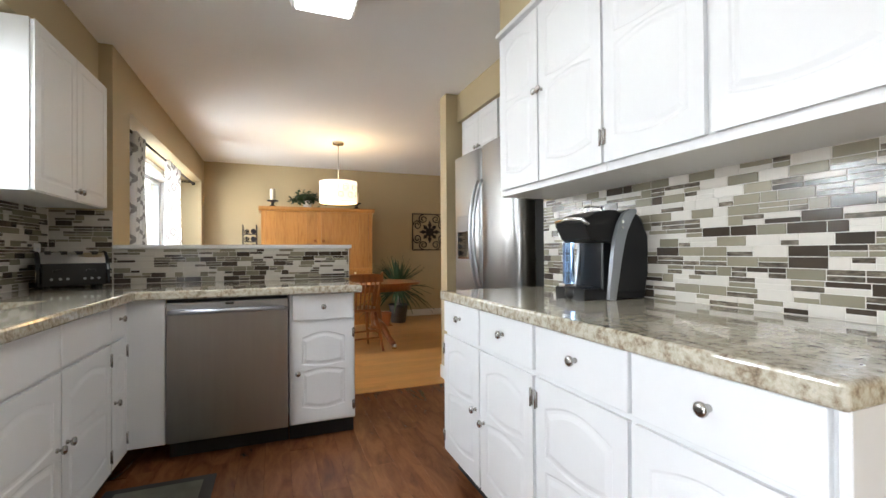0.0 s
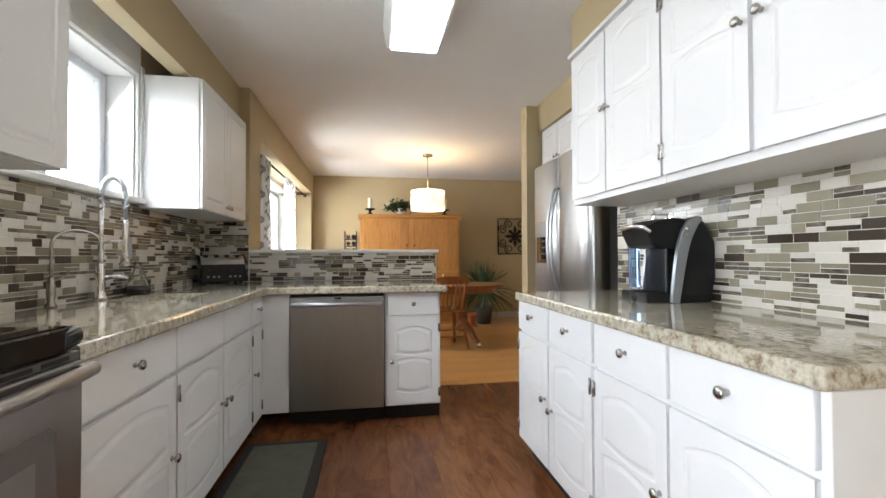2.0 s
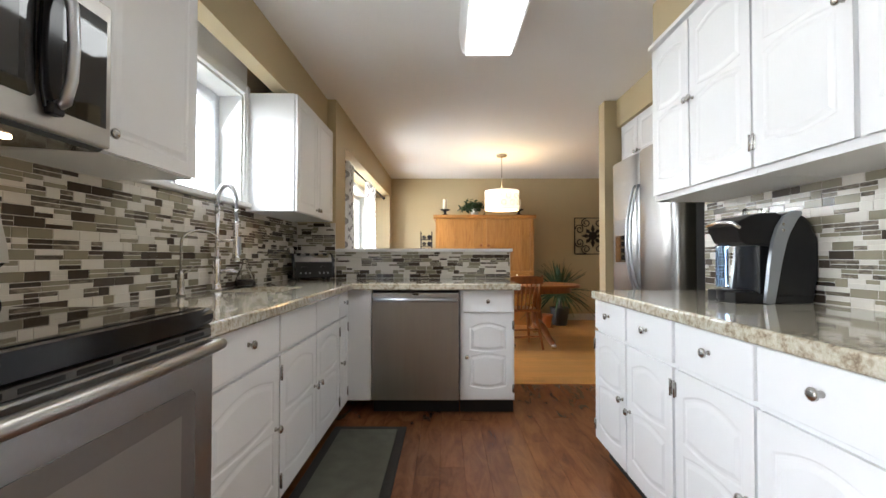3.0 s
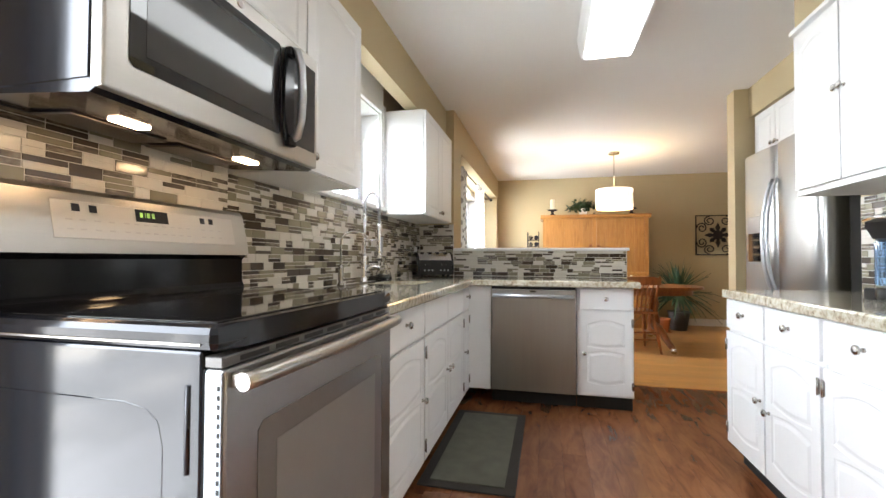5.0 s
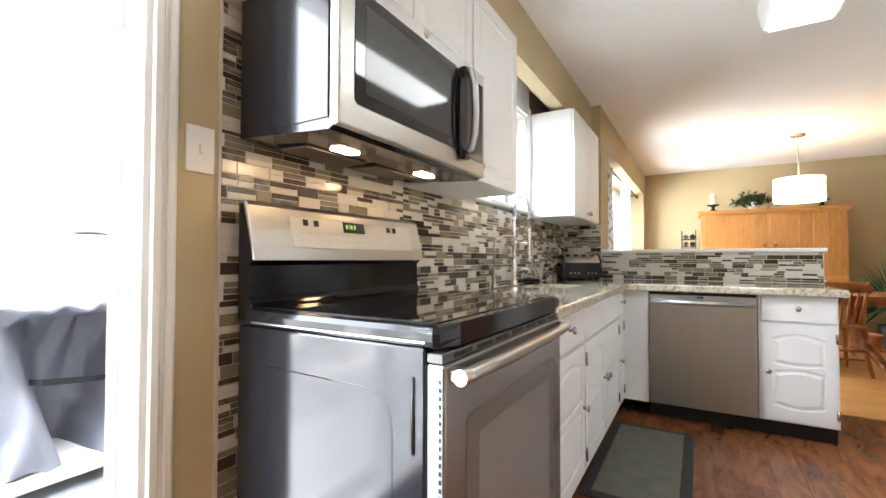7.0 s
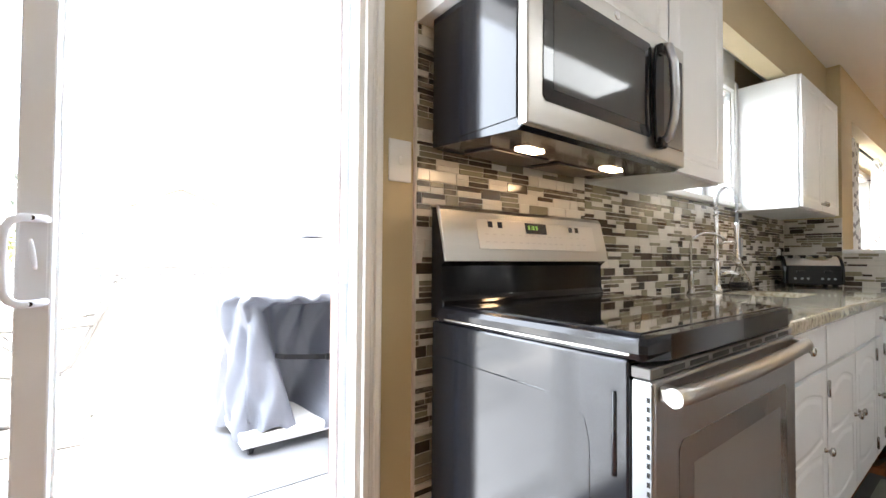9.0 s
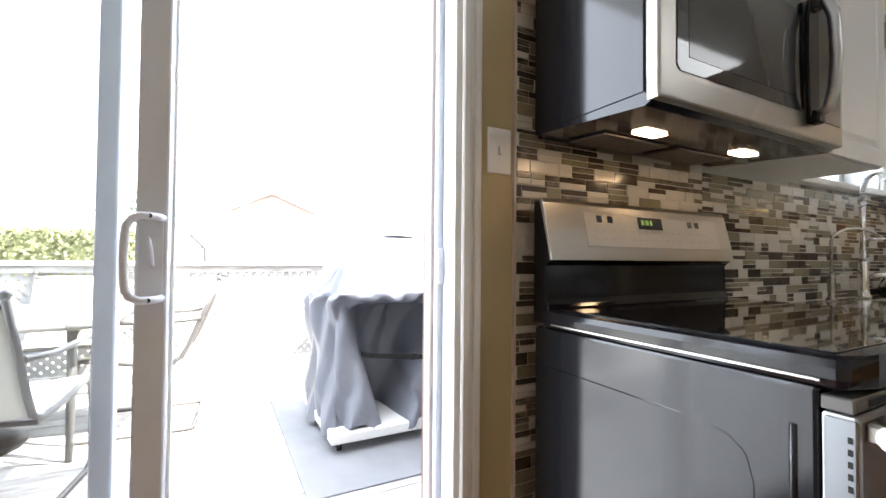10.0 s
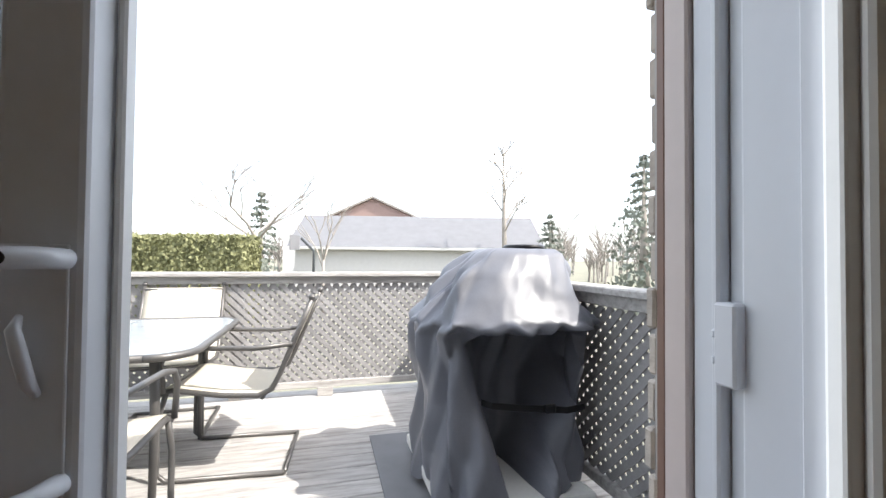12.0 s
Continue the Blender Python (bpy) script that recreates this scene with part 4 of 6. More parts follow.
# near-black strip fills the gap over the door with its shade
part("top_gap", B(DX0 + 0.003, 2.478, 0.8345, DX1 - 0.003, 2.5, 0.854), M_DARKGAP, dw)
part("vent_mark", B(-0.41, 2.4545, 0.818, -0.37, 2.4565, 0.829, 0.0005), M_BLACKGLASS, dw, "small dark indicator")
part("handle", T([(DX0 + 0.02, 2.415, 0.79), (DX1 - 0.02, 2.415, 0.79)], 0.013, 12), M_STEEL, dd, "steel bar handle")
for x in (DX0 + 0.04, DX1 - 0.04):
    part("bracket", B(x - 0.012, 2.415, 0.782, x + 0.012, 2.456, 0.798, 0.003), M_STEEL, dd)

# ---- kitchen: refrigerator ----
RX0, RY0, RY1, RT = 1.135, 2.02, 2.95, 1.80
fg = thing("refrigerator", (1.5, 2.485, 0.0), "stainless steel french-door refrigerator with water dispenser", "refrigerator")
part("body", B(RX0 + 0.13, RY0 + 0.006, 0.03, 1.9, RY1 - 0.006, RT - 0.02, 0.006), M_FRIDGESIDE, fg, "dark grey cabinet sides")
ym = (RY0 + RY1) / 2
doors = []
for a, b in ((RY0, ym - 0.003), (ym + 0.003, RY1)):
    d = part("door", P([(RX0 + 0.13, a), (RX0 + 0.04, a), (RX0 + 0.016, a + 0.012), (RX0 + 0.005, a + 0.045), (RX0 - 0.001, a + 0.11), (RX0 - 0.004, (a + b) / 2), (RX0 - 0.002, b - 0.08), (RX0 + 0.003, b - 0.03), (RX0 + 0.012, b - 0.008), (RX0 + 0.04, b), (RX0 + 0.13, b)], "xy", 0.72, RT, 0.003), M_STEELDULL, fg, "brushed steel upper door")
    for f in d.data.polygons:
        f.use_smooth = abs(f.normal.z) < 0.3
    doors.append(d)
part("drawer", B(RX0, RY0, 0.06, RX0 + 0.13, RY1, 0.71, 0.012, 3), M_STEEL, fg, "steel freezer drawer")
part("drawer_handle", T([(RX0, RY0 + 0.05, 0.6), (RX0 - 0.04, RY0 + 0.07, 0.6), (RX0 - 0.05, ym, 0.6), (RX0 - 0.04, RY1 - 0.07, 0.6), (RX0, RY1 - 0.05, 0.6)], 0.012, 10), M_STEEL, fg)
for d, y in zip(doors, (ym - 0.028, ym + 0.028)):
    part("handle", T([(RX0, y, 0.84), (RX0 - 0.02, y, 0.865), (RX0 - 0.04, y, 0.93), (RX0 - 0.06, y, 1.04), (RX0 - 0.066, y, 1.19), (RX0 - 0.06, y, 1.34), (RX0 - 0.042, y, 1.46), (RX0 - 0.02, y, 1.54), (RX0, y, 1.575)], 0.0115, 12), M_STEEL, d, "bowed steel handle")
part("dispenser", B(RX0 - 0.006, ym + 0.13, 1.02, RX0 + 0.02, RY1 - 0.08, 1.36, 0.006), M_SILVER, doors[1], "grey water dispenser")
part("dispenser_recess", B(RX0 - 0.0075, ym + 0.145, 1.04, RX0, RY1 - 0.095, 1.24, 0.001), M_BLACKGLASS, doors[1], "dark dispenser recess")

# ---- kitchen: small things ----
cm = thing("coffee_maker", (1.08, 1.30, TOP), "black and silver single-cup coffee machine with water tank", "coffee maker")
cy0, cy1 = 1.17, 1.39
part("base", P([(0.885, 0), (1.23, 0), (1.23, 0.03), (0.99, 0.03), (0.98, 0.045), (0.89, 0.045), (0.885, 0.04)], "xz", cy0 + 0.02, cy1 - 0.02, 0.004), M_PLASTIC, cm)
cm.children[0].location.z = TOP
shell = [(1.05, 0.02), (1.238, 0.02), (1.247, 0.1), (1.248, 0.18)] + [(1.145 + 0.103 * math.cos(a), 0.225 + 0.128 * math.sin(a)) for a in [radians(i * 12) for i in range(13)]] + [(1.062, 0.25), (1.055, 0.15)]
part("housing", P([(x, z + TOP) for x, z in shell], "xz", cy0 + 0.018, cy1 - 0.018, 0.012), M_PLASTIC, cm, "rounded black housing")
spine = [(1.022, 0.0, 0.020), (1.036, 0.08, 0.022), (1.05, 0.16, 0.025), (1.066, 0.23, 0.028), (1.084, 0.28, 0.029), (1.108, 0.318, 0.026), (1.138, 0.340, 0.018), (1.165, 0.349, 0.007)]
slant = [(1.0, -0.15), (0.99, -0.17), (0.98, -0.2), (0.95, -0.3), (0.85, -0.52), (0.66, -0.75), (0.4, -0.92), (0.2, -0.98)]
band = [(x + w * c, z + w * s) for (x, z, w), (c, s) in zip(spine, slant)] + [(x - w * c, z - w * s) for (x, z, w), (c, s) in list(zip(spine, slant))[::-1]]
for a, b in ((cy0, cy0 + 0.018), (cy1 - 0.018, cy1)):
    part("side_band", P([(x, z + TOP) for x, z in band], "xz", a, b, 0.003), M_SILVER, cm, "curved silver side band")
head = [(0.918, 0.238), (0.95, 0.226), (1.04, 0.222), (1.085, 0.28), (1.105, 0.34), (1.07, 0.352), (1.02, 0.351), (0.96, 0.341), (0.915, 0.322), (0.888, 0.30), (0.894, 0.285)]
part("brew_head", P([(x, z + TOP) for x, z in head], "xz", cy0 + 0.02, cy1 - 0.02, 0.008), M_PLASTIC, cm, "black brew head")
part("lift_handle", T([(0.905, cy0 + 0.015, TOP + 0.29), (0.885, cy0 + 0.03, TOP + 0.312), (0.88, (cy0 + cy1) / 2, TOP + 0.32), (0.885, cy1 - 0.03, TOP + 0.312), (0.905, cy1 - 0.015, TOP + 0.29)], 0.008, 8), M_CHROME, cm, "silver lift handle")
part("drip_tray", L([(0.062, 0.0), (0.066, 0.01), (0.066, 0.042), (0.058, 0.046), (0.0, 0.044)], (0.945, 1.28, TOP + 0.002), 28), M_PLASTIC, cm, "round black drip tray")
part("back_column", B(1.005, cy0 + 0.04, TOP + 0.03, 1.06, cy1 - 0.04, TOP + 0.25, 0.006), M_PLASTIC, cm)
part("water_tank", B(0.925, cy1 - 0.06, TOP + 0.055, 0.965, cy1 - 0.02, TOP + 0.235, 0.006, 2), M_WATER, cm, "clear bluish water tank")
part("lid_glass", B(1.06, cy1 - 0.05, TOP + 0.345, 1.15, cy1 - 0.015, TOP + 0.385, 0.006), M_CLEAR, cm, "clear tank lid")
for z in (0.285, 0.262):
    part("button", L([(0.006, 0), (0.006, 0.002), (0.0, 0.003)], (1.083, cy0 - 0.0005, TOP + z + 0.02), 12, "y"), M_CHROME, cm)

for piece in cm.children:
    me = piece.data
    me.transform(Matrix.Translation((1.245, 0, 0)) @ Matrix.Diagonal((0.87, 1, 1, 1)) @ Matrix.Translation((-1.245, 0, 0)))

ts = thing("toaster", (0, 0, 0), "black and chrome four-slot toaster in the corner", "toaster")
arch = [(-0.1, 0.012), (0.095, 0.012), (0.095, 0.1), (0.085, 0.145), (0.055, 0.18), (0.01, 0.192), (-0.035, 0.185), (-0.07, 0.16), (-0.09, 0.12), (-0.1, 0.09)]
part("body", P(arch, "yz", -0.135, 0.135, 0.003), M_BLACK, ts, "black body")
top = [(-0.092, 0.132), (-0.073, 0.164), (-0.036, 0.189), (0.01, 0.1955), (0.057, 0.1835)]
part("top_plate", P(top + [(y * 0.98, z - 0.006) for y, z in top[::-1]], "yz", -0.134, 0.134), M_CHROME, ts, "curved chrome top plate")
for a0, a1 in ((-0.152, -0.135), (0.135, 0.152)):
    part("end_frame", P([(y * 1.04, 0.004 + z * 1.02) for y, z in arch], "yz", a0, a1, 0.005), M_BLACK, ts, "black end frame")
    xe = a0 - 0.001 if a0 < 0 else a1 - 0.001
    part("end_plate", P([(y * 0.8, 0.02 + z * 0.8) for y, z in arch], "yz", xe, xe + 0.002), M_CHROME, ts, "chrome end plate")
part("front_panel", B(-0.134, -0.112, 0.014, 0.134, -0.096, 0.132, 0.006, 2), M_PLASTIC, ts, "black control panel")
# bread openings as near-black blocks, shade put into the colour
for x in (-0.1, -0.035, 0.03, 0.095):
    part("slot", B(x - 0.013, -0.045, 0.185, x + 0.013, 0.06, 0.1975, 0.001), M_DARKGAP, ts, "near-black block holding the shade of a bread slot")
for x in (-0.07, 0.065):
    part("lever", B(x - 0.02, -0.13, 0.088, x + 0.02, -0.11, 0.1, 0.003), M_PLASTIC, ts)
for x in (-0.095, -0.06, -0.03, 0.04, 0.07, 0.1):
    part("button", L([(0.007, -0.1155), (0.007, -0.111)], (x, 0, 0.05), 10, "y"), M_SILVER, ts, "small silver button")
for x in (-0.11, 0.11):
    for y in (-0.08, 0.075):
        part("foot", L([(0.014, 0), (0.014, 0.013)], (x, y, 0), 10), M_PLASTIC, ts)
ts.matrix_basis = pose(-1.28, 3.02, TOP, 0, 0, 28) @ Matrix.Scale(1.07, 4)
solid("power_cord", T([(-1.452, 3.05, 1.09), (-1.43, 3.05, 1.1), (-1.418, 3.03, 1.06), (-1.43, 2.98, 0.99), (-1.438, 2.93, 0.93), (-1.43, 2.96, 0.906), (-1.41, 3.03, 0.905)], 0.0035, 6), M_PLASTIC, "black power cord of the toaster", "cord")


def wall_plate(name, y, z, label, slots):
    p = thing(name, (WX, y, z), label, "wall plate")
    part("plate", B(WX + 0.0005, y - 0.036, z - 0.058, WX + 0.0065, y + 0.036, z + 0.058, 0.003, 2), M_TRIM, p)
    for dz, w, h, mt in slots:
        part("toggle" if mt is M_TRIM else "socket", B(WX + 0.0065, y - w, z + dz - h, WX + (0.014 if mt is M_TRIM else 0.0075), y + w, z + dz + h, 0.0015), mt, p)
    return p


wall_plate("light_switch", -0.166, 1.338, "white single toggle light switch on the tan wall", [(0, 0.005, 0.011, M_TRIM)])
op = wall_plate("wall_outlet", 3.05, 1.1, "white wall outlet on the tiled splashback", [(0.02, 0.013, 0.012, M_VINYL), (-0.02, 0.013, 0.012, M_VINYL)])
op.location.x += 0.009

mt = thing("kitchen_mat", (-0.64, 1.75, 0), "grey-green anti-fatigue mat with dark border on the floor", "mat")
part("border", B(-0.885, 1.245, 0.001, -0.43, 2.262, 0.009, 0.004), M_MATEDGE, mt, "dark bound border")
part("pad", B(-0.835, 1.30, 0.009, -0.482, 2.21, 0.013, 0.003), M_MAT, mt, "mottled grey-green pad")

cl = thing("ceiling_light", (0.074, 1.5, CZ), "white fluorescent ceiling fixture with glowing diffuser", "ceiling light")
part("housing", P([(-0.105, CZ - 0.001), (-0.09, 2.35), (-0.075, 2.315), (0.223, 2.315), (0.238, 2.35), (0.253, CZ - 0.001)], "xz", 0.86, 2.125, 0.004), M_TRIM, cl)
part("diffuser", P([(-0.064, 2.3145), (-0.056, 2.302), (0.204, 2.302), (0.212, 2.3145)], "xz", 0.89, 2.107), M_DIFF, cl, "glowing white diffuser")

# ---- dining room ----
PX, PY = 0.555, 5.2
pl = thing("pendant_lamp", (PX, PY, CZ), "drum pendant lamp with lit cream shade and ring pattern", "pendant lamp")
part("canopy", L([(0.065, CZ - 0.03), (0.07, CZ - 0.012), (0.07, CZ - 0.001)], (PX, PY, 0)), M_NICKEL, pl)
part("rod", T([(PX, PY, 1.97), (PX, PY, CZ - 0.03)], 0.005, 8), M_NICKEL, pl)
part("shade", L([(0.225, 1.70), (0.225, 1.955), (0.222, 1.955), (0.222, 1.70)], (PX, PY, 0), 48), M_SHADE, pl, "lit cream cloth drum")
part("lower_diffuser", L([(0.219, 1.708), (0.219, 1.712), (0.0, 1.712)], (PX, PY, 0), 40), M_SHADE, pl)
for z in (1.70, 1.955):
    part("rim", T([(PX + 0.2255 * math.cos(a), PY + 0.2255 * math.sin(a), z) for a in [math.tau * i / 48 for i in range(49)]], 0.003, 6), M_NICKEL, pl)
bm = bmesh.new()
random.seed(7)
for i in range(48):
    a, z, r = i * math.tau / 24 + random.uniform(-0.03, 0.03), (1.785, 1.868)[i % 2] + random.uniform(-0.012, 0.012), random.uniform(0.026, 0.038)
    loop = [(math.copysign(abs(math.cos(k)) ** 0.5, math.cos(k)), math.copysign(abs(math.sin(k)) ** 0.5, math.sin(k))) for k in [math.tau * j / 20 for j in range(21)]]
    tube(bm, [(PX + 0.2265 * math.cos(a + r / 0.2265 * u), PY + 0.2265 * math.sin(a + r / 0.2265 * u), z + r * w) for u, w in loop], 0.002, 4)
part("ring_pattern", bm, M_SHADELINE, pl, "darker ring pattern on the cloth")
for a in (0, 120, 240):
    c, s = math.cos(radians(a)), math.sin(radians(a))
    part("spoke", T([(PX, PY, 1.965), (PX + 0.224 * c, PY + 0.224 * s, 1.95)], 0.0025, 6), M_NICKEL, pl)
lamp = bpy.data.lights.new("pendant_bulb", "POINT")
lamp.energy, lamp.color, lamp.shadow_soft_size = PENDANT_W, (1.0, 0.74, 0.42), 0.06
bulb = new("pendant_bulb", lamp)
bulb.location = (PX, PY, 1.86)

ar = thing("armoire", (0.435, 6.65, 0), "large honey pine armoire against the dining room wall", "armoire")
AX0, AX1, AY, AT = -0.37, 1.24, 6.40, 1.757
part("carcass", B(AX0 + 0.02, AY + 0.02, 0.06, AX1 - 0.02, 6.945, AT - 0.06), M_PINE, ar)
part("plinth", B(AX0 + 0.01, AY + 0.01, 0.0, AX1 - 0.01, 6.945, 0.06, 0.004), M_PINE, ar)
part("cornice", P([(AY - 0.01, AT - 0.06), (AY - 0.028, AT - 0.03), (AY - 0.03, AT), (6.947, AT), (6.947, AT - 0.06)], "yz", AX0 - 0.015, AX1 + 0.015, 0.003), M_PINE, ar, "moulded cornice")
mid = 0.84
part("waist_rail", B(AX0 + 0.015, AY - 0.005, mid - 0.02, AX1 - 0.015, AY + 0.02, mid + 0.02, 0.004), M_PINE, ar)
for x0, x1 in ((AX0 + 0.02, AX0 + 0.075), (0.405, 0.465), (AX1 - 0.075, AX1 - 0.02)):
    part("stile", B(x0, AY + 0.002, 0.06, x1, AY + 0.02, AT - 0.06, 0.003), M_PINE, ar)
for x0, x1, kx in ((AX0 + 0.078, 0.402, 0.375), (0.468, AX1 - 0.078, 0.495)):
    for z0, z1, kz in ((mid + 0.024, AT - 0.065, 1.27), (0.065, mid - 0.024, 0.5)):
        d = part("door", B(x0, AY + 0.008, z0, x1, AY + 0.02, z1), M_PINE, ar)
        n = 5
        for i in range(n):
            a = x0 + (x1 - x0) * i / n
            part("plank", B(a + 0.0025, AY + 0.001, z0 + 0.002, a + (x1 - x0) / n - 0.0025, AY + 0.008, z1 - 0.002, 0.0015), M_PINE, d)
        part("knob", T([(kx, AY + 0.002, kz), (kx, AY - 0.012, kz), (kx, AY - 0.028, kz), (kx, AY - 0.034, kz)], [0.01, 0.012, 0.022, 0.012], 12), M_MAPLE, d, "turned brown wooden knob")


def candle_stand(x, y):
    c = thing("candle_holder", (x, y, AT), "dark candle holder with cream pillar candle on the armoire", "candle holder", "candles on the armoire")
    part("stand", L([(0.06, 0), (0.062, 0.012), (0.03, 0.025), (0.018, 0.05), (0.03, 0.075), (0.075, 0.085), (0.078, 0.1), (0.0, 0.1)], (x, y, AT)), M_IRON, c, "dark turned stand")
    part("candle", L([(0.036, 0.1), (0.036, 0.26), (0.028, 0.266), (0.0, 0.262)], (x, y, AT)), M_WAX, c, "cream wax pillar")
    part("wick", T([(x, y, AT + 0.26), (x + 0.002, y, AT + 0.275)], 0.0015, 5), M_IRON, c)


candle_stand(-0.2, 6.52)
candle_stand(1.0, 6.52)
iv = thing("potted_ivy", (0.28, 6.56, AT), "trailing green plant in a white pot on the armoire", "potted plant")
part("pot", L([(0.05, 0), (0.075, 0.1), (0.08, 0.11), (0.07, 0.11), (0.06, 0.09), (0.0, 0.09)], (0.28, 6.56, AT)), M_TRIM, iv, "small white pot")
random.seed(3)
bm, stems = bmesh.new(), bmesh.new()
for i in range(26):
    a = random.uniform(0, math.tau)
    reach, up = random.uniform(0.1, 0.3), random.uniform(0.08, 0.24)
    p0 = Vector((0.28, 6.56, AT + 0.1))
    pts = [p0 + Vector((math.cos(a) * reach * s * 1.1, math.sin(a) * reach * s * 0.55, up * math.sin(s * 2.3) - 0.09 * s * s)) for s in (0, 0.33, 0.66, 1.0)]
    tube(stems, pts, 0.002, 4)
    for k in range(9):
        q = pts[1].lerp(pts[3], random.random()) + Vector((random.gauss(0, 0.02), random.gauss(0, 0.02), random.gauss(0, 0.022)))
        q.z = max(q.z, AT + 0.012)
        s = random.uniform(0.024, 0.045)
        m = Matrix.Translation(q) @ Euler((random.uniform(-1, 1), random.uniform(-1, 1), random.uniform(0, 6.3))).to_matrix().to_4x4()
        v = [bm.verts.new(m @ Vector(p)) for p in ((0, -s, 0), (s * 0.7, -s * 0.2, 0.004), (0, s, 0), (-s * 0.7, -s * 0.2, 0.004))]
        bm.faces.new(v)
part("stems", stems, M_IVY, iv)
part("leaves", bm, M_IVY, iv, "small dark green leaves")

# wine rack on a side table
sd = thing("side_table", (-0.62, 6.7, 0), "small brown side table beside the armoire", "side table")
part("tabletop", B(-0.86, 6.5, 0.97, -0.40, 6.93, 1.0, 0.005), M_MAPLE, sd)
for x in (-0.83, -0.43):
    for y in (6.53, 6.9):
        part("leg", T([(x, y, 0), (x, y, 0.97)], [0.014, 0.022], 8), M_MAPLE, sd)
wr = thing("wine_rack", (-0.5, 6.68, 1.0), "dark metal wine rack with bottles beside the armoire", "wine rack")
for x in (-0.60, -0.42):
    part("side_frame", T([(x, 6.56, 1.0), (x, 6.56, 1.5), (x, 6.8, 1.5), (x, 6.8, 1.0)], 0.006, 6), M_IRON, wr)
for z in (1.08, 1.19, 1.30, 1.41):
    for y in (6.57, 6.79):
        part("rail", T([(-0.60, y, z - 0.04), (-0.42, y, z - 0.04)], 0.005, 6), M_IRON, wr)
for i, (x, z) in enumerate(((-0.55, 1.08), (-0.46, 1.08), (-0.55, 1.19), (-0.46, 1.19), (-0.55, 1.30), (-0.46, 1.30), (-0.55, 1.41), (-0.46, 1.41))):
    b = thing("wine_bottle", (x, 6.68, z), "dark glass wine bottle lying in the rack", "bottle", "bottles in the rack")
    part("glass", L([(0.036, 6.60), (0.037, 6.75), (0.02, 6.79), (0.014, 6.82), (0.0, 6.82)] if i % 2 else [(0.0, 6.52), (0.014, 6.52), (0.015, 6.57), (0.036, 6.62), (0.037, 6.8), (0.0, 6.8)], (x, 0, z), 14, "y"), M_BOTTLE, b)
    part("foil", L([(0.0155, 6.525), (0.0155, 6.56)] if not i % 2 else [(0.0375, 6.64), (0.0375, 6.7)], (x, 0, z), 14, "y"), M_CHROME, b, "pale foil or label")

tb = thing("dining_table", (0.78, 5.15, 0), "oval brown wooden pedestal dining table", "table")
oval = [(0.78 + 0.76 * math.copysign(abs(math.cos(a)) ** 0.8, math.cos(a)), 5.15 + 0.5 * math.copysign(abs(math.sin(a)) ** 0.8, math.sin(a))) for a in [math.tau * i / 56 for i in range(56)]]
part("tabletop", P(oval, "xy", 0.70, 0.73, 0.008), M_MAPLE, tb)
part("apron", P([(0.78 + (x - 0.78) * 0.85, 5.15 + (y - 5.15) * 0.82) for x, y in oval], "xy", 0.63, 0.70), M_MAPLE, tb)
for cx in (0.52, 1.0):
    part("pedestal", L([(0.09, 0.16), (0.06, 0.2), (0.075, 0.3), (0.05, 0.42), (0.065, 0.52), (0.05, 0.58), (0.1, 0.63)], (cx, 5.15, 0)), M_MAPLE, tb, "turned pedestal column")
    for sy in (-1, 1):
        ft = part("foot", T([(cx, 5.15 + 0.05 * sy, 0.24), (cx + 0.03, 5.15 + 0.25 * sy, 0.2), (cx + 0.06, 5.15 + 0.42 * sy, 0.1), (cx + 0.08, 5.15 + 0.53 * sy, 0.055)], [0.05, 0.045, 0.035, 0.03], 10), M_MAPLE, tb, "curved foot")
        part("toe_cap", L([(0.0, 0.0), (0.025, 0.004), (0.034, 0.03), (0.025, 0.055), (0.0, 0.06)], (cx + 0.085, 5.15 + 0.555 * sy, 0.0), 12), M_CHROME, ft, "brass toe cap")
tc = thing("table_candle", (0.72, 5.0, 0.73), "cream taper candle standing on the dining table", "candle")
part("holder", L([(0.045, 0.73), (0.04, 0.745), (0.016, 0.76), (0.016, 0.775)], (0.72, 5.0, 0)), M_WAX, tc)
part("taper", L([(0.014, 0.77), (0.012, 0.86), (0.0, 0.862)], (0.72, 5.0, 0), 12), M_WAX, tc)

ch = thing("dining_chair", (0, 0, 0), "brown wooden spindle-back dining chair at the table", "chair", "chairs round the table")
part("seat", P([(-0.2, -0.18), (0.2, -0.18), (0.225, 0.1), (0.19, 0.2), (-0.19, 0.2), (-0.225, 0.1)], "xy", 0.435, 0.465, 0.008), M_MAPLE, ch)
for sx in (-1, 1):
    part("back_post", T([(0.17 * sx, -0.16, 0.46), (0.19 * sx, -0.2, 0.7), (0.205 * sx, -0.25, 0.87)], [0.017, 0.016, 0.012], 8), M_MAPLE, ch)
    part("leg", T([(0.15 * sx, -0.14, 0.44), (0.185 * sx, -0.2, 0.22), (0.215 * sx, -0.25, 0.0)], [0.02, 0.022, 0.013], 8), M_MAPLE, ch)
    part("leg", T([(0.16 * sx, 0.14, 0.44), (0.18 * sx, 0.18, 0.22), (0.2 * sx, 0.21, 0.0)], [0.02, 0.022, 0.013], 8), M_MAPLE, ch)
    part("stretcher", T([(0.185 * sx, -0.2, 0.2), (0.185 * sx, 0.18, 0.2)], 0.011, 8), M_MAPLE, ch)
for z in (0.15, 0.23):
    part("stretcher", T([(-0.19, -0.21, z), (0.19, -0.21, z)], 0.01, 8), M_MAPLE, ch)
